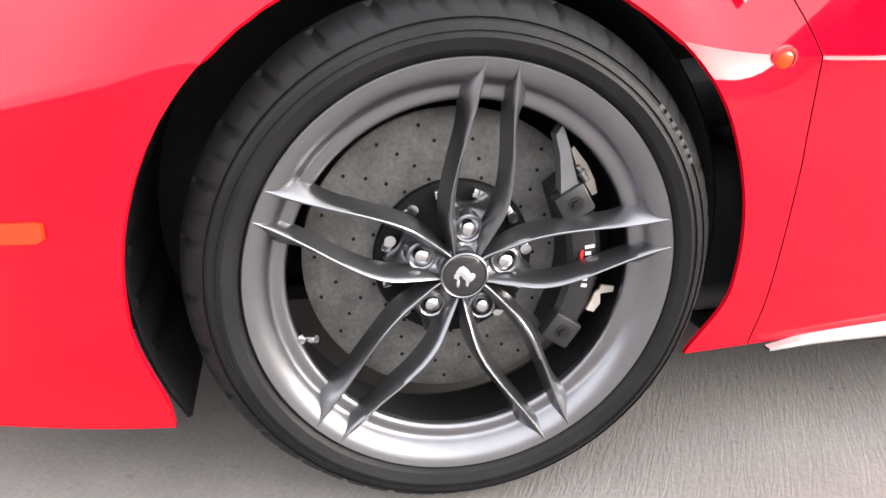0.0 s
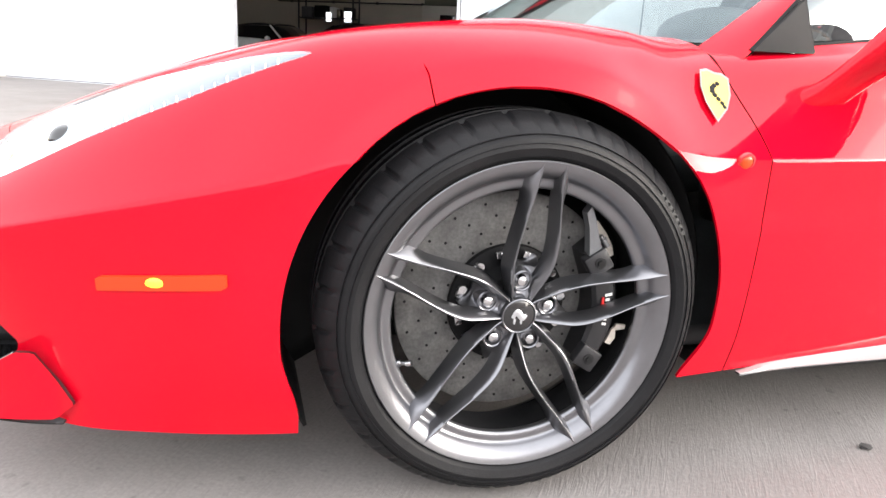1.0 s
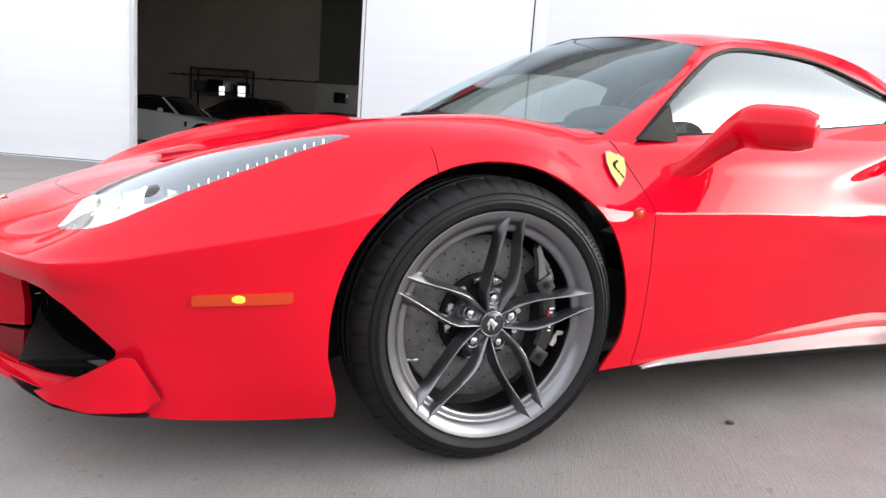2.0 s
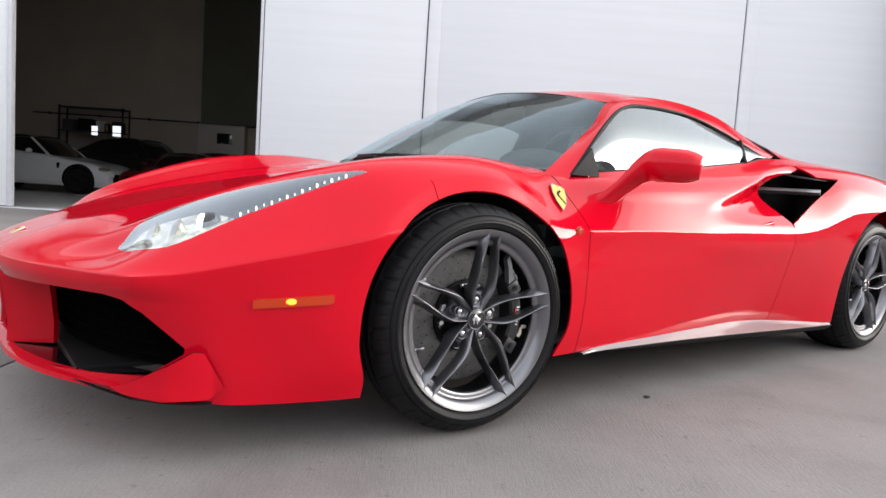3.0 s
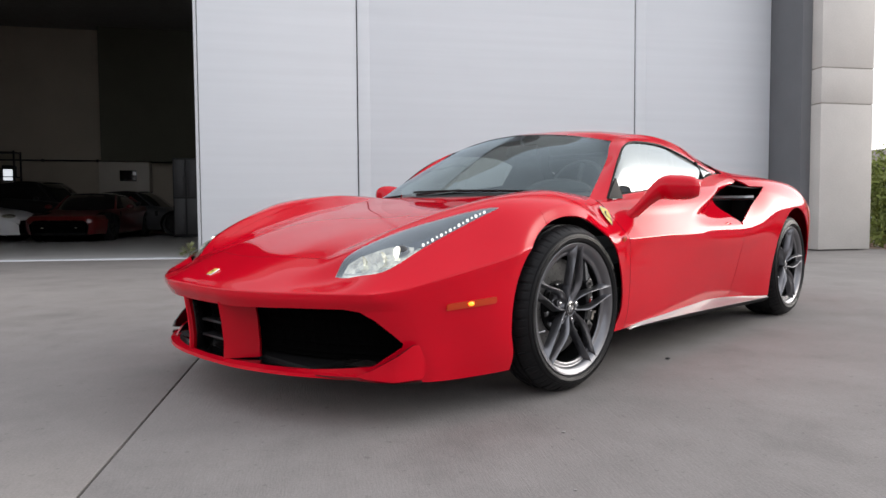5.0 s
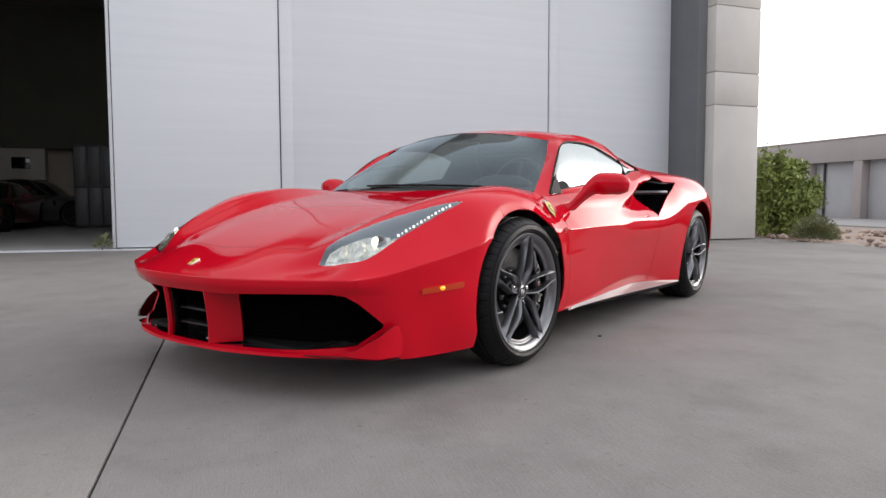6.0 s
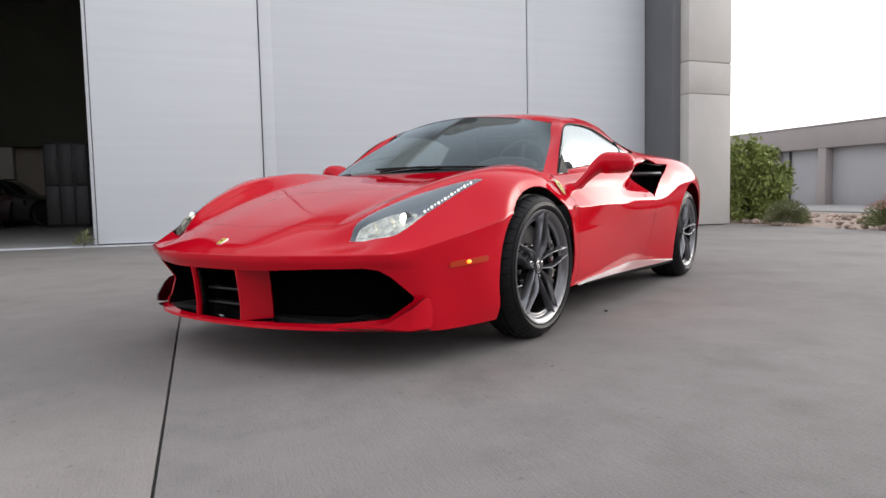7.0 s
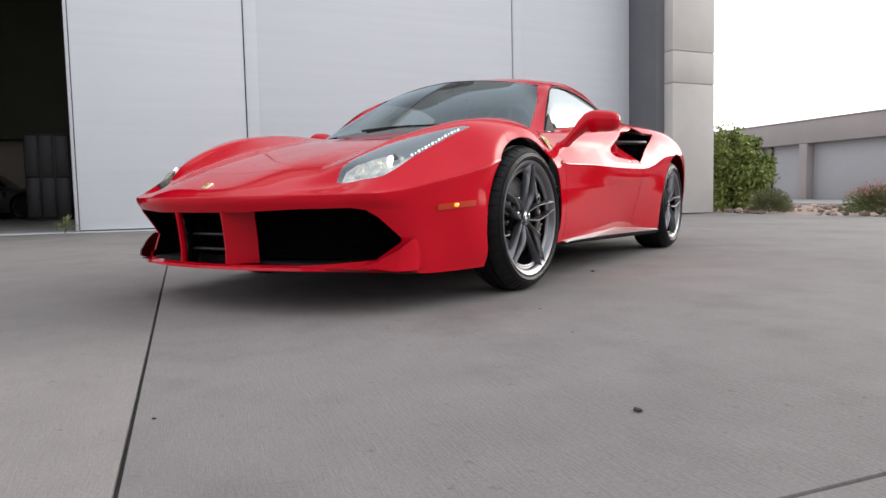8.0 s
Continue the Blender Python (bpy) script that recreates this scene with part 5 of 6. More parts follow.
def build_mirrors():
    spine = [(0.575, 0.835, 0.688), (0.600, 0.865, 0.722), (0.628, 0.900, 0.768), (0.660, 0.938, 0.815), (0.685, 0.975, 0.834), (0.715, 1.020, 0.836), (0.742, 1.065, 0.834), (0.760, 1.095, 0.832)]
    size = [(0.056, 0.026), (0.042, 0.020), (0.042, 0.022), (0.054, 0.036), (0.084, 0.056), (0.084, 0.058), (0.078, 0.054), (0.056, 0.040)]
    c = catmull(spine, 36)
    r = catmull([(a, b, 0) for a, b in size], 36)
    for s in (-1, 1):
        bm = bmesh.new()
        rings = []
        for p, q, (rx, rz, _) in zip(c, np.gradient(c, axis=0), r):
            t = Vector(q).normalized()
            ex = Vector((1, 0, 0)) - t * t.x
            ex.normalize()
            ez = t.cross(ex)
            ring = []
            for k in range(20):
                a = 2 * math.pi * k / 20
                ca, sa = math.cos(a), math.sin(a)
                ca = math.copysign(abs(ca) ** 0.8, ca)
                sa = math.copysign(abs(sa) ** 0.8, sa)
                v = Vector(p) + ex * rx * ca + ez * rz * sa
                ring.append(bm.verts.new((v.x, s * v.y, v.z)))
            rings.append(ring)
        for p, q in zip(rings, rings[1:]):
            for k in range(20):
                bm.faces.new((p[k], p[(k + 1) % 20], q[(k + 1) % 20], q[k]))
        bm.faces.new(rings[0]), bm.faces.new(rings[-1])
        ob = part("wing_mirror", bm, RED, car, "red wing mirror on a curved arm", angle=60)
        bm = bmesh.new()
        ball(bm, (0.782, s * 1.005, 0.834), 0.042, 2, (0.12, 1.35, 1.0))
        part("mirror_glass", bm, CHROME, ob, "mirror glass")
        # foot plate on the door
        bm = bmesh.new()
        ball(bm, (0.585, s * 0.842, 0.688), 0.060, 2, (1.15, 0.35, 0.6))
        part("mirror_foot", bm, RED, ob)


def build_scoops():
    for s in (-1, 1):
        bm = bmesh.new()
        top = [(1.79, 0.70, 0.645), (1.77, 0.70, 0.78), (1.90, 0.70, 0.90), (2.32, 0.70, 0.90), (2.32, 0.70, 0.64)]
        ins = [bm.verts.new((x, s * 0.66, z)) for x, _, z in top]
        mid = [bm.verts.new((x + 0.03, s * 0.85, min(z, 0.868))) for x, _, z in top]
        for i in range(len(top)):
            j = (i + 1) % len(top)
            if i != 0 and i != 1:
                bm.faces.new((ins[i], ins[j], mid[j], mid[i]))
        bm.faces.new(ins)
        duct = part("air_duct", bm, BLACK, car, "black side air intake")
        so = duct.modifiers.new("thickness", "SOLIDIFY")
        so.thickness = 0.006
        # red lip that curls inwards from the door skin
        zs = np.linspace(0.658, 0.882, 40)
        skin_pts = dipped(HOLLOW).reshape(-1, 3)
        rows = []
        for zq in zs:
            xq = float(np.interp(zq, LIP_Z, LIP_X))
            near = skin_pts[np.argmin((skin_pts[:, 0] - xq) ** 2 + (skin_pts[:, 2] - zq) ** 2)]
            w = near[1]
            rows.append([(xq + dx, w - dw, zq + dz) for dx, dw, dz in ((-0.001, 0.001, 0.0), (0.008, 0.004, 0.0), (0.018, 0.014, 0.0), (0.030, 0.034, 0.0), (0.045, 0.062, 0.0))])
        curl = sheet(np.array(rows))
        shell("intake_lip", (left if s < 0 else (lambda q: q))(curl), RED, car, thick=0.004, heart=(1.95, 0, 0.77)).data.materials[1] = RED
        # grey vane across the intake
        bm = bmesh.new()
        n = 10
        rings = []
        for k in range(n + 1):
            t = k / n
            x, z = 1.80 + 0.26 * t, 0.800 + 0.004 * t
            w = 0.700 + 0.185 * t
            rings.append([bm.verts.new((x + dx, s * (w + dw), z + dz)) for dx, dw, dz in ((-0.012, 0.012, 0.0), (0.02, 0.0, 0.014), (0.07, -0.02, 0.014), (0.07, -0.02, -0.010), (0.02, 0.0, -0.014))])
        for p, q in zip(rings, rings[1:]):
            for k in range(5):
                bm.faces.new((p[k], p[(k + 1) % 5], q[(k + 1) % 5], q[k]))
        bm.faces.new(rings[0]), bm.faces.new(rings[-1])
        part("duct_vane", bm, SILVER, duct, "grey vane across the intake", angle=50)
        # small door handle below the intake
        bm = bmesh.new()
        box(bm, -0.055, 0.045, -0.012, 0.012, -0.010, 0.012, 0.006)
        h = part("door_handle", bm, RED, car, "small red door handle")
        h.matrix_basis = pose(1.560, s * 0.918, 0.643, 0, -8, 0)


def build_cabin():
    # dashboard, bulkhead, seats, wheel
    bm = bmesh.new()
    prof = [(0.20, 0.800), (0.45, 0.806), (0.68, 0.835), (0.76, 0.83), (0.80, 0.79), (0.80, 0.62), (0.20, 0.62)]
    for s0, s1 in ((-0.70, 0.70),):
        a = [bm.verts.new((x + 0.28 * s0 * s0 * (0.6 if x < 0.4 else 0.0), s0 * (0.93 if x < 0.5 else 0.97), z - 0.015)) for x, z in prof]
        m_ = [bm.verts.new((x, 0, z)) for x, z in prof]
        b = [bm.verts.new((x + 0.28 * s1 * s1 * (0.6 if x < 0.4 else 0.0), s1 * (0.93 if x < 0.5 else 0.97), z - 0.015)) for x, z in prof]
        for p, q in ((a, m_), (m_, b)):
            for i in range(len(prof)):
                j = (i + 1) % len(prof)
                bm.faces.new((p[i], p[j], q[j], q[i]))
        bm.faces.new(a), bm.faces.new(b)
    part("dashboard", bm, LEATHER, car, "black leather dashboard")
    bm = bmesh.new()
    ball(bm, (0.70, -0.36, 0.835), 0.2, 4, (0.42, 1.0, 0.32))
    part("instrument_hood", bm, LEATHER, car)
    bm = bmesh.new()
    bmesh.ops.create_icosphere(bm, subdivisions=1, radius=0.001)
    m = pose(0.88, -0.36, 0.835, 0, -68, 0)
    pts = [m @ Vector((0.175 * math.cos(a), 0.175 * math.sin(a), 0)) for a in np.linspace(0, 2 * math.pi, 33)]
    for p, q in zip(pts, pts[1:]):
        tube(bm, p, q, 0.014, 0.014, 8)
    for a in (0, 2.3, -2.3):
        tube(bm, m @ Vector((0, 0, 0)), m @ Vector((0.17 * math.cos(a), 0.17 * math.sin(a), 0)), 0.016, 0.012, 8)
    wheel = part("steering_wheel", bm, LEATHER, car, "black steering wheel")
    bm = bmesh.new()
    ball(bm, m @ Vector((0, 0, 0.0)), 0.05, 2, (0.5, 1, 0.9))
    part("wheel_boss", bm, SILVER, wheel, "pale boss of the steering wheel")
    bm = bmesh.new()
    box(bm, 1.72, 1.76, -0.66, 0.66, 0.2, 0.86, 0.01)
    part("bulkhead", bm, LEATHER, car, "dark cabin bulkhead")
    bm = bmesh.new()
    box(bm, 0.42, 1.74, -0.78, 0.78, 0.19, 0.24, 0.01)
    part("cabin_floor", bm, LEATHER, car)
    bm = bmesh.new()
    for a in (-1, 1):
        tube(bm, (1.70, a * 0.55, 0.80), (1.70, a * 0.50, 1.10), 0.018, 0.018, 10)
    tube(bm, (1.70, -0.50, 1.10), (1.70, 0.50, 1.10), 0.018, 0.018, 10)
    part("roll_hoop", bm, LEATHER, car)
    for s in (-1, 1):
        bm = bmesh.new()
        box(bm, -0.25, 0.25, -0.23, 0.23, -0.08, 0.08, 0.04)
        seat = part("seat", bm, LEATHER, car, "black leather bucket seat")
        seat.matrix_basis = pose(1.15, s * 0.36, 0.40, 0, -6, 0)
        bm = bmesh.new()
        n = 12
        rings = []
        for k in range(n + 1):
            t = k / n
            half = 0.235 - 0.06 * t - 0.07 * smoothstep(0.6, 0.85, t)
            rings.append([bm.verts.new((0.20 + 0.17 * t + dx, half * dy, 0.05 + 0.66 * t)) for dx, dy in ((-0.05, -1), (-0.01, -0.75), (-0.01, 0.75), (-0.05, 1), (0.06, 0.95), (0.08, 0), (0.06, -0.95))])
        for p, q in zip(rings, rings[1:]):
            for k in range(7):
                bm.faces.new((p[k], p[(k + 1) % 7], q[(k + 1) % 7], q[k]))
        bm.faces.new(rings[0]), bm.faces.new(rings[-1])
        part("backrest", bm, LEATHER, seat, angle=70)
    # inner mirror and wipers
    bm = bmesh.new()
    box(bm, -0.012, 0.012, -0.11, 0.11, -0.03, 0.03, 0.01)
    tube(bm, (0, 0, 0.03), (-0.03, 0, 0.09), 0.008, 0.006, 8)
    ob = part("inner_mirror", bm, BLACK, car, "black inner mirror")
    ob.matrix_basis = pose(0.86, 0, 1.075, 0, 10, 0)
    base = catmull(GLASS_0, 60)
    pts = [Vector((p[0] + 0.012, s_ * p[1], p[2] + 0.010)) for s_ in (-1, 1) for p in (base[::-1] if s_ < 0 else base[1:])]
    pts = [p for p in pts if -0.52 < p.y < 0.25]
    bm = bmesh.new()
    rings = []
    for k, p in enumerate(pts):
        r = 0.004 if 0 < k < len(pts) - 1 else 0.003
        rings.append([bm.verts.new((p.x + r * math.cos(a), p.y, p.z + r * 1.3 * math.sin(a))) for a in np.linspace(0, 2 * math.pi, 7)[:-1]])
    for p, q in zip(rings, rings[1:]):
        for k in range(6):
            bm.faces.new((p[k], p[(k + 1) % 6], q[(k + 1) % 6], q[k]))
    bm.faces.new(rings[0]), bm.faces.new(rings[-1])
    wiper = part("wiper", bm, BLACK, car, "black windscreen wiper")
    bm = bmesh.new()
    tube(bm, (0.16, 0.16, 0.815), (0.195, -0.12, 0.836), 0.007, 0.004, 8)
    part("wiper_arm", bm, BLACK, wiper)
    # cowl panel under the windscreen
    a = np.array([(0.19 + 0.34 * w * w - 0.01, w, surface_z(0.19 + 0.34 * w * w - 0.01, w) - 0.012) for w in np.linspace(0, 0.64, 20)])
    b = a + (0.20, 0, 0.010)
    cp = sheet(np.stack([a, b], 1))
    shell("cowl_panel", joined(cp, mirrored(cp)), BLACK, car, "black cowl panel under the windscreen", thick=0.004, weld=True, heart=(0.2, 0, 0))
    # black rubber round the side windows
    top = catmull(PILLAR_2, 90)
    belt = np.array([p for p in catmull(SIDE_0, 200) if 0.46 < p[0] < 1.99])
    for s in (-1, 1):
        bm = bmesh.new()
        for line in (top[10:], belt):
            for p, q in zip(line, line[1:]):
                tube(bm, (p[0], s * (p[1] - 0.004), p[2]), (q[0], s * (q[1] - 0.004), q[2]), 0.0052, 0.0052, 6)
        tube(bm, (0.594, s * 0.760, 0.886), (0.610, s * 0.790, 0.788), 0.004, 0.004, 6)
        tube(bm, (1.74, s * 0.655, 1.02), (1.66, s * 0.735, 0.915), 0.009, 0.009, 6)
        part("window_seal", bm, BLACK, car, "black window rubber")
        # the dark fixed corner ahead of the door glass
        bm = bmesh.new()
        v = [bm.verts.new((x, s * w, z)) for x, w, z in ((0.462, 0.803, 0.786), (0.590, 0.766, 0.884), (0.606, 0.797, 0.787))]
        u = [bm.verts.new((x, s * (w - 0.008), z)) for x, w, z in ((0.462, 0.803, 0.786), (0.590, 0.766, 0.884), (0.606, 0.797, 0.787))]
        bm.faces.new(v), bm.faces.new(u)
        for i in range(3):
            bm.faces.new((v[i], v[(i + 1) % 3], u[(i + 1) % 3], u[i]))
        part("corner_pane", bm, LINING, car, "dark fixed corner pane")


def build_tail():
    """The rear end, closed simply: a dark tail panel and lid edge."""
    rear = np.array([row[-1] for row in (FLANK.transpose(1, 0, 2))])
    a = rear
    rows = [np.array([(3.38 + 0.06 * (1 - (k * 0.99) ** 2), w * k, z) for _, w, z in a]) for k in np.linspace(0, 1, 14)]
    t = sheet(np.array(rows))
    shell("tail_panel", joined(t, mirrored(t)), RED, car, thick=0.01, weld=True).data.materials[1] = RED
    deck = np.array([(x, w, z) for x, w, z in catmull(SIDE_0, 120) if x > 2.06])
    edge = catmull(ROOF_3, 120)
    rows = []
    for x, w, z in deck:
        r = np.array([np.interp(x, edge[:, 0], edge[:, k]) for k in range(3)])
        rows.append([r * (1 - k) + np.array((x, w, z)) * k for k in np.linspace(0, 1, 6)])
    d = sheet(np.array(rows))
    for side in (left, lambda q: q):
        shell("rear_shoulder", side(d), RED, car, thick=0.01)


build_lamps()
build_front()
build_shields()
build_sills()
build_mirrors()
build_scoops()
build_cabin()
build_tail()


# ---- inside the garage ----
def parked_car(m, label, paint, hood=0.74, roof=1.28, length=4.4, half=0.90, cabin=(1.25, 1.95, 3.1, 4.0), group="", lamp=(0.20, 0.78, 0.575, 0.10), mask=0.40, axle=0.88):
    """A plain car, nose at x = 0, standing on its wheels."""
    root = thing("parked_car", m, label, "car", group)
    a0, a1 = axle, length - 1.0
    xs = [0.0, 0.12, 0.5, 0.9, 1.4, 2.2, 3.0, length - 0.9, length - 0.25, length]
    def curve(ws, zs, k):
        return [(x, half * w * k, z) for x, w, z in zip(xs, ws, zs)]
    w = [0.70, 0.84, 0.95, 1.0, 0.99, 0.98, 0.99, 1.0, 0.92, 0.82]
    top = [0.50, 0.60, hood - 0.06, hood, hood + 0.08, hood + 0.16, hood + 0.19, hood + 0.20, hood + 0.14, hood + 0.02]
    net = [[(x, 0.0, z) for x, z in zip(xs, top)], curve(w, top, 0.55), curve(w, [z - 0.01 for z in top], 0.84),
           curve(w, [z - 0.09 for z in top], 0.97), curve(w, [0.42, 0.46, 0.5, 0.52, 0.54, 0.55, 0.56, 0.58, 0.58, 0.55], 1.0),
           curve(w, [0.30] * 10, 0.99), curve(w, [0.18] * 10, 0.94)]
    body = sheet(skin(net, 90, 49))
    for ax in (a0, a1):
        body = clip(body, lambda v, ax=ax: np.where(v[:, 1] > half * 0.6, np.hypot(v[:, 0] - ax, v[:, 2] - 0.33) - 0.365, 1.0))
    shell("body", joined(body, mirrored(body)), paint, root, thick=0.01, heart=(length / 2, 0, 0.3), weld=True)
    bm = bmesh.new()
    box(bm, 0.02, length - 0.05, -half * 0.62, half * 0.62, 0.16, 0.40, 0.02)
    box(bm, a0 + 0.4, a1 - 0.4, -half * 0.9, half * 0.9, 0.16, 0.3, 0.02)
    part("chassis", bm, BLACK, root)
    c0, c1, c2, c3 = cabin
    zb = np.interp([c0, c1, c2, c3], xs, top)
    gh = skin([[(c0, 0, zb[0]), (c1, 0, roof), (c2, 0, roof - 0.02), (c3, 0, zb[3])], [(c0 + 0.08, half * 0.55, zb[0] - 0.01), (c1 + 0.03, half * 0.42, roof - 0.02), (c2, half * 0.42, roof - 0.04), (c3, half * 0.5, zb[3])],
               [(c0 + 0.22, half * 0.78, zb[0] - 0.02), (c1 + 0.08, half * 0.62, roof - 0.07), (c2, half * 0.62, roof - 0.09), (c3 - 0.1, half * 0.74, zb[3] - 0.02)],
               [(c0 + 0.30, half * 0.86, zb[1] - 0.09), (c1 + 0.1, half * 0.86, zb[1] - 0.02), (c2, half * 0.86, zb[2] - 0.03), (c3 - 0.2, half * 0.84, zb[3] - 0.06)]], 40, 31)
    g = sheet(gh)
    shell("window_band", joined(g, mirrored(g)), GLOSS_BLACK, root, "dark car windows", thick=0.006, heart=(2, 0, 0.5), weld=True)
    r = sheet(skin([[(c1 - 0.05, 0, roof + 0.006), ((c1 + c2) / 2, 0, roof + 0.012), (c2 + 0.1, 0, roof - 0.03)], [(c1, half * 0.42, roof - 0.012), ((c1 + c2) / 2, half * 0.42, roof - 0.006), (c2 + 0.05, half * 0.42, roof - 0.05)],
                    [(c1 + 0.08, half * 0.63, roof - 0.06), ((c1 + c2) / 2, half * 0.64, roof - 0.055), (c2, half * 0.63, roof - 0.085)]], 16, 13))
    shell("roof", joined(r, mirrored(r)), paint, root, thick=0.008, heart=(2, 0, 0.5), weld=True)
    for s in (-1, 1):
        for p, q in (((c0 + 0.20, half * 0.80, zb[0] - 0.01), (c1 + 0.06, half * 0.63, roof - 0.05)), ((c2, half * 0.63, roof - 0.07), (c3 - 0.12, half * 0.80, zb[3] - 0.02))):
            bm = bmesh.new()
            tube(bm, (p[0], s * p[1], p[2]), (q[0], s * q[1], q[2]), 0.03, 0.025, 8)
            part("roof_pillar", bm, paint, root)
        for ax in (a0, a1):
            bm = bmesh.new()
            lathe(bm, [(0.24, -0.10), (0.30, -0.115), (0.325, -0.09), (0.33, -0.02), (0.33, 0.08), (0.24, 0.10)], 40)
            wh = part("wheel", bm, RUBBER, root, "black tyre on a dark rim")
            wh.matrix_basis = pose(ax, s * (half - 0.12), 0.33, 0, 0, 0 if s < 0 else 180)
            bm = bmesh.new()
            lathe(bm, [(0.002, -0.07), (0.05, -0.075), (0.06, -0.05), (0.215, -0.05), (0.24, -0.09), (0.245, -0.10)], 40)
            for k in range(5):
                box(bm, 0.04, 0.225, -0.082, -0.05, -0.024, 0.024, 0.005, pose(0, 0, 0, 0, 72 * k, 0))
            part("rim", bm, RIM_DARK, wh)
        bm = bmesh.new()
        ball(bm, (lamp[0], s * half * lamp[1], lamp[2]), lamp[3], 2, (1.2, 1.0, 0.42))
        part("headlamp", bm, LAMP_SILVER, root, "clear headlamp")
        bm = bmesh.new()
        ball(bm, (c0 + 0.55, s * (half + 0.07), zb[1] + 0.02), 0.085, 2, (0.7, 1.1, 0.7))
        part("wing_mirror", bm, paint, root)
        bm = bmesh.new()
        box(bm, a0 + 0.42, a0 + 0.50, s * half * 0.985 - 0.012, s * half * 0.985 + 0.012, 0.56, 0.70, 0.02)
        part("side_vent", bm, BLACK, root)
    bm = bmesh.new()
    box(bm, -0.012, 0.10, -half * 0.62, half * 0.62, 0.22, mask, 0.02)
    part("lower_grille", bm, MESH, root)
    return root


WHITE_PAINT = material("white_car_paint", (0.82, 0.83, 0.84), 0.35, 0.0, 0.8, vary=0.03)
BLACK_PAINT = material("black_car_paint", (0.012, 0.012, 0.013), 0.3, 0.0, 0.9, vary=0.1)
RED_PAINT = material("dark_red_car_paint", (0.13, 0.006, 0.008), 0.35, 0.0, 0.8, vary=0.05)
GREY_PAINT = material("grey_car_paint", (0.07, 0.07, 0.075), 0.35, 0.3, 0.6, vary=0.05)
PAPER = material("white_paper", (0.78, 0.78, 0.76), 0.7, vary=0.05)
CABINET = material("pale_cabinet", (0.55, 0.52, 0.46), 0.5, vary=0.06, scale=2)
METAL_DARK = material("dark_metal", (0.05, 0.05, 0.052), 0.45, 0.5, vary=0.12)
LOCKER = material("grey_locker", (0.10, 0.10, 0.104), 0.45, 0.2, vary=0.06)


def in_garage(s, n, z, turn=0.0):
    """A pose inside the building; turn 0 looks along the front."""
    return FLAT @ pose(s, n, z, 0, 0, turn)


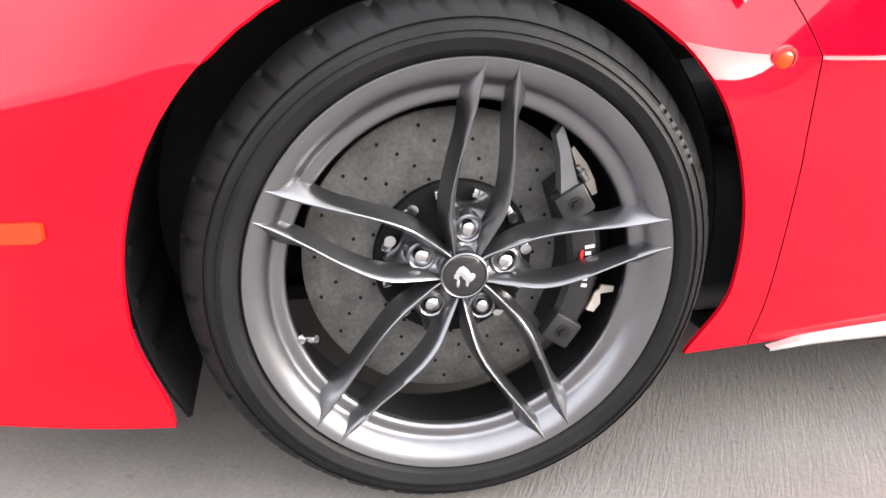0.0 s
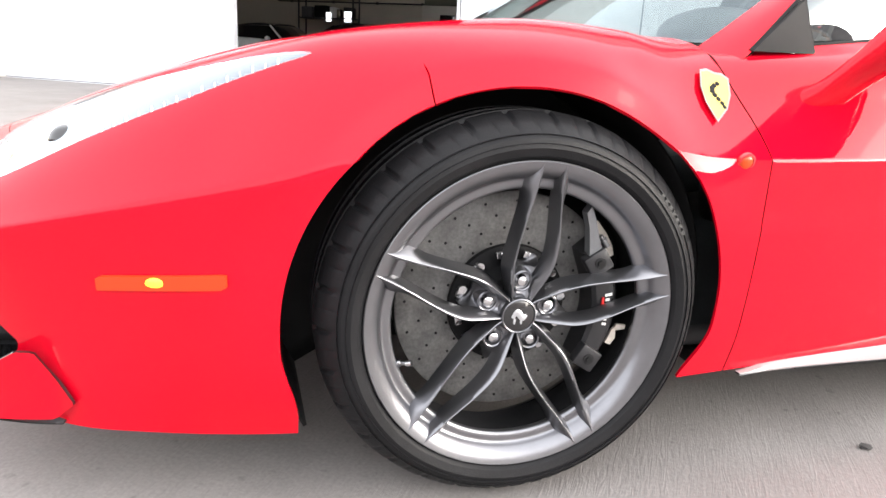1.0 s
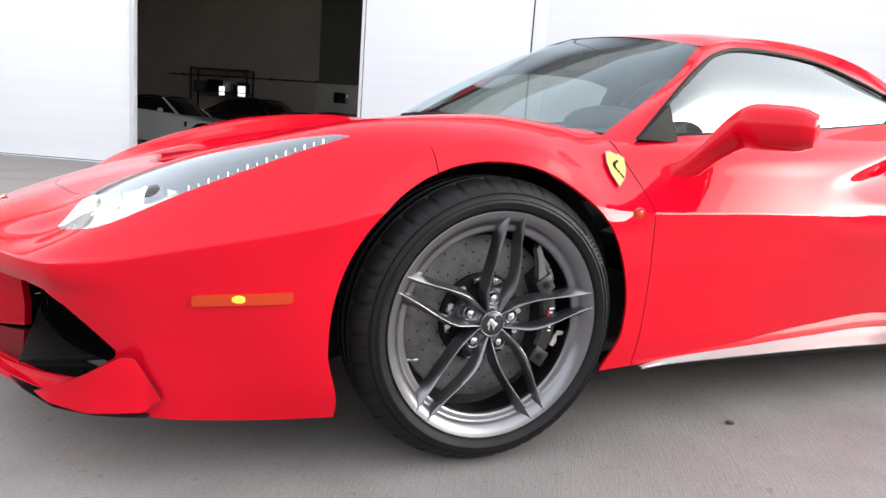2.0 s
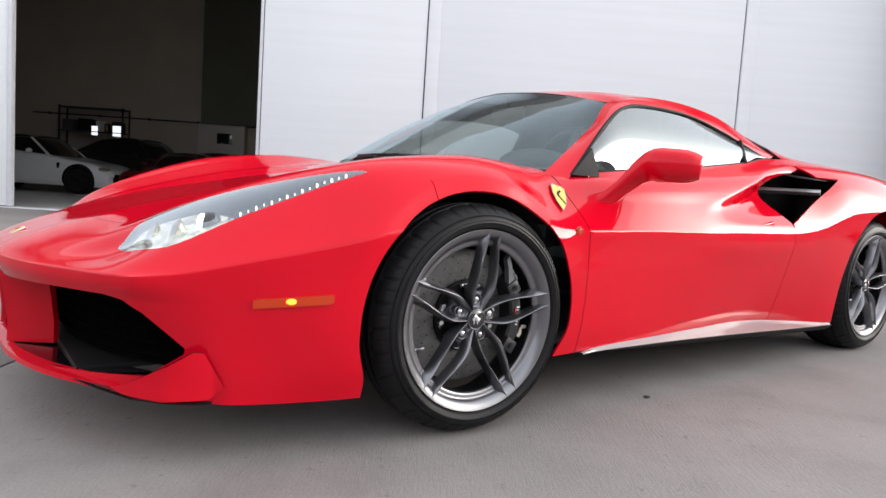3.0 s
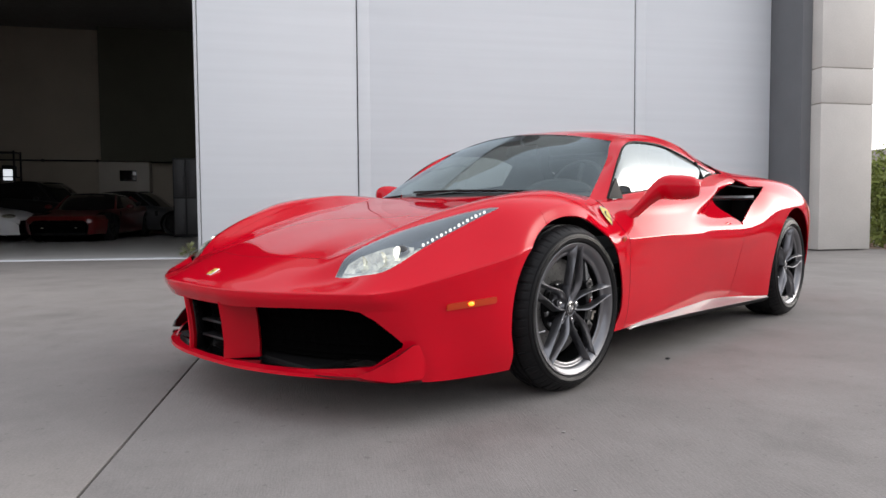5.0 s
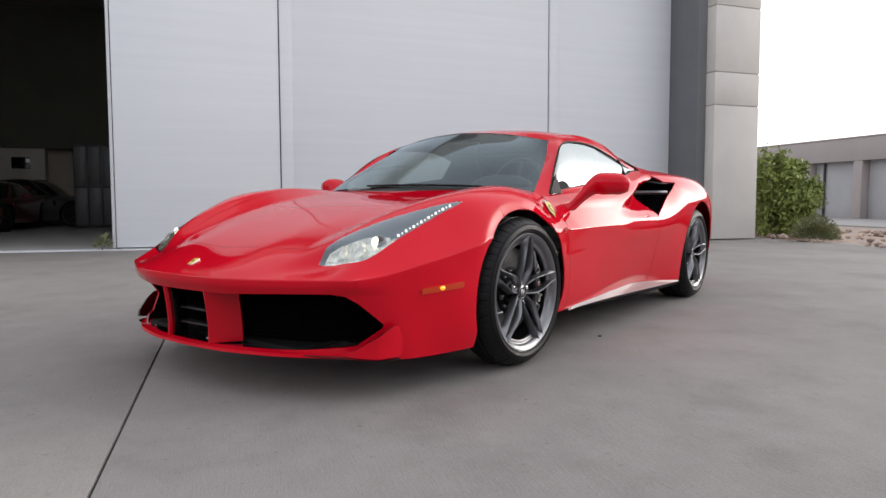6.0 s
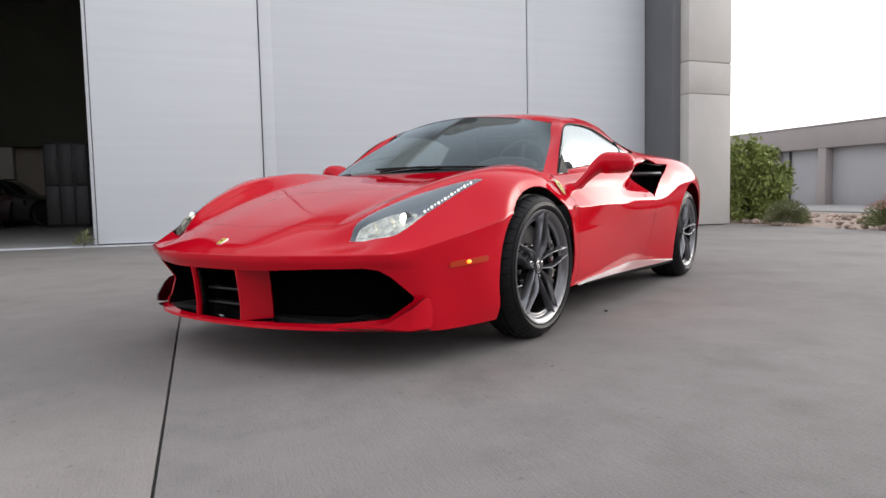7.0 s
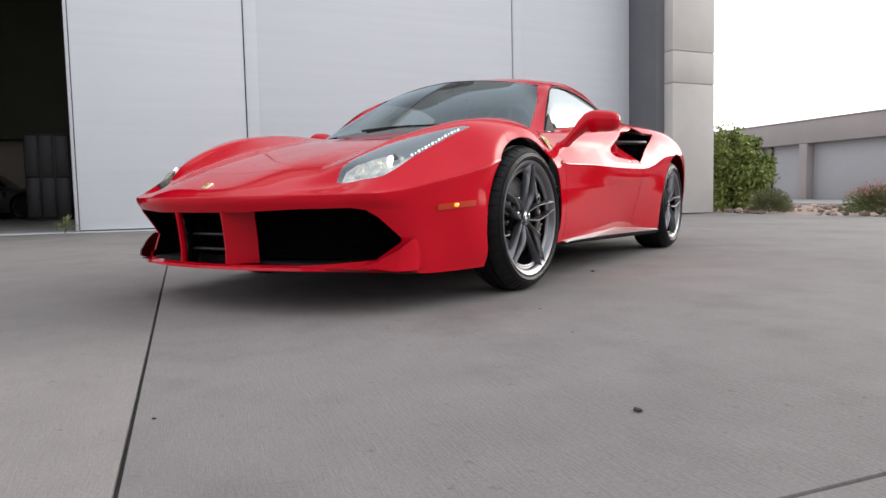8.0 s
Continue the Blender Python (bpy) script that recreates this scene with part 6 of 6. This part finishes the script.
def build_garage_things():
    parked_car(in_garage(-4.66, 6.38, 0.004, 175), "white sports car parked inside the garage", WHITE_PAINT, hood=0.78, roof=1.30, mask=0.50, axle=0.70, lamp=(0.16, 0.80, 0.60, 0.12), group="cars in the garage")
    parked_car(in_garage(-3.1, 8.3, 0.004, 165), "black saloon car parked at the back of the garage", BLACK_PAINT, hood=0.86, roof=1.46, length=4.7, group="cars in the garage")
    parked_car(in_garage(-3.86, 5.65, 0.004, 86), "low dark red car with a black nose inside the garage", RED_PAINT, hood=0.66, roof=1.14, lamp=(0.03, 0.40, 0.33, 0.055), mask=0.47, group="cars in the garage")
    parked_car(in_garage(-1.0, 9.6, 0.004, 170), "dark grey car at the back wall of the garage", GREY_PAINT, hood=0.74, roof=1.25, group="cars in the garage")
    # pale wall cabinet with a dark screen
    root = thing("wall_cabinet", BM @ pose(-3.67, 10.78, 1.02), "pale wall cabinet with a small dark screen", "cabinet")
    bm = bmesh.new()
    box(bm, -0.70, 0.70, -0.20, 0.21, 0.0, 1.14, 0.01)
    part("body", bm, CABINET, root)
    bm = bmesh.new()
    box(bm, -0.12, 0.34, -0.222, -0.202, 0.56, 0.88, 0.006)
    part("screen", bm, GLOSS_BLACK, root)
    # conduit along the wall
    bm = bmesh.new()
    tube(bm, (-9.5, 10.96, 2.33), (-4.32, 10.96, 2.33), 0.022, 0.022, 8)
    for s in (-9, -7.5, -6, -4.5):
        box(bm, s - 0.03, s + 0.03, 10.93, 11.0, 2.29, 2.37, 0.004)
    c = part("conduit", bm, METAL_DARK)
    c.matrix_world = BM
    tagged(c, "thin dark conduit along the garage wall", "conduit")
    # work shelf with boxes, lamps and a pinned sheet
    root = thing("storage_rack", BM @ pose(-8.4, 10.55, 0.003), "dark metal rack against the garage wall with things on it", "rack")
    for z in (0.10, 0.95, 1.66, 2.36):
        bm = bmesh.new()
        box(bm, 0.0, 1.9, -0.25, 0.25, z, z + 0.03, 0.004)
        part("shelf", bm, METAL_DARK, root)
    for x in (0.02, 1.88):
        for y in (-0.23, 0.23):
            bm = bmesh.new()
            box(bm, x - 0.02, x + 0.02, y - 0.02, y + 0.02, 0.0, 2.42, 0.003)
            part("upright", bm, METAL_DARK, root)
    for x, wd, h, mat in ((0.1, 0.35, 0.30, LOCKER), (0.55, 0.42, 0.34, BLACK), (1.08, 0.16, 0.30, PAPER), (1.32, 0.12, 0.24, LAMP_SILVER), (1.55, 0.25, 0.30, METAL_DARK)):
        bm = bmesh.new()
        box(bm, x, x + wd, -0.2, 0.18, 0.0, h, 0.012)
        box(bm, x + 0.01, x + wd - 0.01, -0.205, 0.185, h, h + 0.018, 0.004)
        b = part("storage_box", bm, mat)
        b.matrix_world = BM @ pose(-8.4, 10.55, 1.694)
        tagged(b, "storage box standing on the garage rack", "box", "boxes on the rack")
    # small white panels with a glow of their own, standing on the rack
    lit = lamp_material("glowing_white_panel", (0.9, 0.95, 1.0), 0.75)
    for a, b, h in ((-6.80, -6.56, 0.31), (-7.42, -7.24, 0.27)):
        bm = bmesh.new()
        box(bm, a - 0.012, b + 0.012, 10.305, 10.318, 1.692, 1.694 + h + 0.016, 0.004)
        p = part("screen", bm, METAL_DARK)
        p.matrix_world = BM
        tagged(p, "small glowing white panel standing on the garage rack", "screen", "screens on the rack")
        bm = bmesh.new()
        box(bm, a, b, 10.300, 10.304, 1.702, 1.702 + h, 0.001)
        part("lit_face", bm, lit, p, "glowing white face")
    # dark box over the cabinet
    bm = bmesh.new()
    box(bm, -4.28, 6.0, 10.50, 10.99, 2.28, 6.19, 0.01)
    w = part("wall_upper_box", bm, UPPER_BOX)
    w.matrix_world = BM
    tagged(w, "dark box high on the garage wall", "wall", kind="structure")
    # dark-framed lockers
    root = thing("locker_bank", FLAT @ pose(-1.85, 8.2, 0.003), "dark-framed grey lockers inside the garage", "locker")
    for k in range(3):
        for z0, z1 in ((0.08, 1.02), (1.06, 2.05)):
            bm = bmesh.new()
            box(bm, 0.03 + 0.32 * k, 0.30 + 0.32 * k, -0.23, -0.19, z0, z1, 0.006)
            d = part("locker_door", bm, LOCKER, root)
            bm = bmesh.new()
            box(bm, 0.26 + 0.32 * k, 0.275 + 0.32 * k, -0.245, -0.231, (z0 + z1) / 2 - 0.06, (z0 + z1) / 2 + 0.06, 0.003)
            part("handle", bm, METAL_DARK, d)
    bm = bmesh.new()
    box(bm, 0.0, 0.97, -0.20, 0.25, 0.0, 2.1, 0.008)
    part("carcass", bm, METAL_DARK, root)


build_garage_things()


# ---- beyond the pier: planting bed and the far units ----
def leaf_crown(name, centre, radii, count, size, mat, parent, seed, droop=0.3, spiky=False, base=0.0):
    """A crown of many small pointed leaves with an uneven outline and gaps."""
    rng = np.random.default_rng(seed)
    lumps = rng.normal(size=(26, 3))
    lumps /= np.linalg.norm(lumps, axis=1)[:, None]
    lumps *= rng.uniform(0.35, 0.95, (26, 1))
    verts, faces = [], []
    for i in range(count):
        if spiky:
            d = rng.normal(size=3)
            d[2] = abs(d[2]) * 0.9 + 0.1
            d /= np.linalg.norm(d)
            p = d * rng.uniform(0.35, 1.0) * np.array(radii)
            along = Vector(d) + Vector(rng.normal(size=3) * 0.3)
        else:
            c = lumps[rng.integers(26)]
            p = (c + rng.normal(size=3) * 0.17) * np.array(radii)
            along = Vector(rng.normal(size=3))
            along.z -= droop
        p = p + np.array(centre)
        if p[2] < base:
            p[2] = base + rng.uniform(0, 0.15)
        along.normalize()
        side = along.cross(Vector(rng.normal(size=3)))
        side.normalize()
        ln = size * rng.uniform(0.6, 1.3)
        wd = ln * (0.10 if spiky else 0.22)
        o = Vector(p)
        up = along.cross(side) * ln * 0.06
        k = len(verts)
        verts += [o, o + along * ln * 0.45 + side * wd + up, o + along * ln, o + along * ln * 0.45 - side * wd + up]
        faces += [(k, k + 1, k + 2), (k, k + 2, k + 3)]
    me = mesh_from(name, verts, faces, mat, smooth=False)
    return under(new(name, me), parent)


def stems(root, n, height, spread, seed, thick=0.014):
    rng = np.random.default_rng(seed)
    for i in range(n):
        a = rng.uniform(0, 6.28)
        bm = bmesh.new()
        p = Vector((rng.normal() * 0.06, rng.normal() * 0.06, 0))
        for k in range(4):
            q = p + Vector((math.cos(a) * spread / 4, math.sin(a) * spread / 4, height / 4)) + Vector(rng.normal(size=3) * 0.03)
            tube(bm, p, q, thick * (1 - k * 0.2), thick * (0.8 - k * 0.2), 6, caps=k == 0)
            p = q
        part("stem", bm, TWIG, root)


def build_planting():
    bed = thing("planting_bed", FLAT @ pose(11.2, 0, 0), "stony planting bed beside the apron", "bed", kind="structure")
    bm = bmesh.new()
    bmesh.ops.create_grid(bm, x_segments=40, y_segments=60, size=1.0)
    for v in bm.verts:
        x, y = (v.co.x + 1) * 3.4, v.co.y * 7.0 - 3.2
        v.co = (x + 0.005, y, -0.02 + 0.05 * noise.noise(Vector((x, y, 0))) + 0.03 * noise.noise(Vector((x * 3, y * 3, 5))))
    part("soil", bm, GRAVEL, bed)
    rng = np.random.default_rng(5)
    rocks = []
    for k in range(5):
        bm = bmesh.new()
        ball(bm, (0, 0, 0), 1.0, 1)
        for v in bm.verts:
            v.co *= 1 + 0.35 * noise.noise(v.co * 1.3 + Vector((k * 7, 0, 0)))
            v.co.z *= 0.6
        me = bpy.data.meshes.new("stone")
        bm.to_mesh(me)
        bm.free()
        me.materials.append(STONE)
        rocks.append(me)
    for i in range(260):
        r = rng.uniform(0.03, 0.10)
        o = under(new("stone", rocks[i % 5]), bed)
        o.matrix_basis = pose(rng.uniform(0.08, 4.5), rng.uniform(-9.0, 1.0), r * 0.35, 0, 0, rng.uniform(0, 360)) @ Matrix.Diagonal((r, r, r, 1))
    bush = thing("bush", Matrix.Translation((12.35, 0.10, 0)), "tall leafy green bush beside the pier", "bush")
    stems(bush, 7, 1.25, 0.42, 3)
    for k, (cx, cy, cz, rx, rz, count) in enumerate(((-0.10, 0.12, 1.15, 0.44, 0.60, 3300), (0.05, -0.22, 0.92, 0.48, 0.50, 3300), (-0.05, -0.05, 0.45, 0.52, 0.45, 4200), (0.18, -0.42, 0.62, 0.32, 0.34, 1700), (-0.22, -0.30, 1.34, 0.24, 0.30, 800), (0.10, -0.58, 0.96, 0.20, 0.26, 600))):
        leaf_crown("crown", (cx, cy, cz), (rx, rx, rz), count, 0.105, LEAF, bush, 11 + k, droop=0.9, base=0.05)
    for x, y, h, w, seed in ((11.05, -0.72, 0.47, 0.40, 21), (13.2, 0.6, 0.5, 0.5, 23)):
        shrub = thing("shrub", Matrix.Translation((x, y, 0)), "low rounded grey-green shrub in the stony bed", "shrub", "shrubs in the bed")
        stems(shrub, 5, h * 0.5, 0.18, seed, 0.008)
        leaf_crown("crown", (0, 0, 0.03), (w, w, h * 0.94), 6500, 0.052, LEAF_DRY, shrub, seed, spiky=True, base=0.02)
    for x, y, h, w, seed in ((10.3, -2.50, 0.52, 0.62, 31), (11.6, -3.6, 0.55, 0.6, 33), (9.3, -3.9, 0.5, 0.55, 34)):
        shrub = thing("shrub", Matrix.Translation((x, y, 0)), "low shrub with faded pink bloom in the stony bed", "shrub", "blooming shrubs")
        stems(shrub, 5, h * 0.5, 0.2, seed, 0.008)
        leaf_crown("crown", (0, 0, 0.03), (w, w, h * 0.85), 5200, 0.075, LEAF_DRY, shrub, seed, spiky=True, base=0.02)
        leaf_crown("bloom", (0, 0, h * 0.42), (w * 0.9, w * 0.9, h * 0.72), 1500, 0.05, BLOOM, shrub, seed + 50, spiky=True, base=h * 0.6)


def build_far_units():
    """A long row of storage units with roller doors, seen past the pier."""
    ang = math.degrees(math.atan2(-0.77, -0.64))
    m = Matrix.Translation((29.94, 2.25, 0)) @ pose(0, 0, 0, 0, 0, ang)
    root = thing("storage_units", m, "long low stucco row of storage units with grey roller doors", "building")
    doors = [(-3.6, 0.1), (0.55, 2.76), (3.17, 8.2), (9.0, 13.6), (14.4, 19.0)]
    edges = [-14.0] + [e for d in doors for e in d] + [26.0]
    for a, b in zip(edges[::2], edges[1::2]):
        bm = bmesh.new()
        box(bm, a, b, 0.0, 0.5, -0.03, 2.27, 0.02)
        part("pier", bm, FAR_WALL, root)
    bm = bmesh.new()
    box(bm, -14.0, 26.0, -0.02, 0.55, 2.27, 3.16, 0.02)
    part("parapet", bm, FAR_WALL, root)
    bm = bmesh.new()
    box(bm, -14.0, 26.0, 0.56, 9.0, 0.0, 2.9, 0.02)
    part("wall", bm, FAR_WALL, root)
    bm = bmesh.new()
    box(bm, -14.05, 26.05, -0.05, 0.60, 3.162, 3.22, 0.01)
    part("coping", bm, FAR_WALL, root)
    for a, b in doors:
        bm = bmesh.new()
        box(bm, a + 0.005, b - 0.005, 0.36, 0.42, -0.03, 2.265, 0.006)
        part("roller_door", bm, FAR_DOOR, root)
    bm = bmesh.new()
    box(bm, -14, 26, -6.0, -0.03, -0.04, 0.012, 0.004)
    part("apron", bm, CONCRETE, root)
    # thin dark bar added to draw the gap between the doors
    bm = bmesh.new()
    tube(bm, (1.05, 0.30, 0.0), (1.05, 0.30, 2.26), 0.045, 0.045, 10)
    part("door_gap_bar", bm, METAL_DARK, root, "dark upright bar added for the gap between doors")


build_planting()
build_far_units()


# ---- small things on the apron ----
def build_small():
    rng = np.random.default_rng(9)
    for x, y, r in ((0.798, -0.942, 0.011), (-1.493, -1.860, 0.009), (-2.027, -1.013, 0.004)):
        bm = bmesh.new()
        ball(bm, (0, 0, 0), r, 1, (1.5, 0.9, 0.5))
        for v in bm.verts:
            v.co *= 1 + 0.3 * noise.noise(v.co * 90 + Vector((x, y, 0)))
        lo = min(v.co.z for v in bm.verts)
        bmesh.ops.translate(bm, vec=(0, 0, -lo), verts=bm.verts)
        o = part("pebble", bm, JOINT)
        o.matrix_world = pose(x, y, 0.0005, 0, 0, rng.uniform(0, 180))
        tagged(o, "dark crumb of gravel lying on the concrete", "pebble", "crumbs on the apron")
    for x, y, r in ((-0.453, -1.175, 0.006), (-0.813, -1.451, 0.004)):
        bm = bmesh.new()
        ball(bm, (0, 0, r * 0.5), r, 1, (1.6, 0.8, 0.5))
        for v in bm.verts:
            v.co *= 1 + 0.25 * noise.noise(v.co * 120 + Vector((x, y, 3)))
        o = part("pebble", bm, CONCRETE)
        o.matrix_world = pose(x, y, 0.0005, 0, 0, rng.uniform(0, 180))
        tagged(o, "pale chip of stone lying on the concrete", "pebble", "crumbs on the apron")
    root = thing("weed", FLAT @ pose(-0.17, -0.12, 0.0), "small yellow-green weed growing at the door edge", "weed")
    leaf_crown("leaves", (0, 0, 0.05), (0.07, 0.07, 0.17), 60, 0.10, LEAF_DRY, root, 77, spiky=True, base=0.0)
    bm = bmesh.new()
    for k in range(5):
        tube(bm, (0, 0, 0), (0.05 * math.cos(k * 1.3), 0.05 * math.sin(k * 1.3), 0.15), 0.003, 0.0015, 5)
    part("stem", bm, TWIG, root)


build_small()
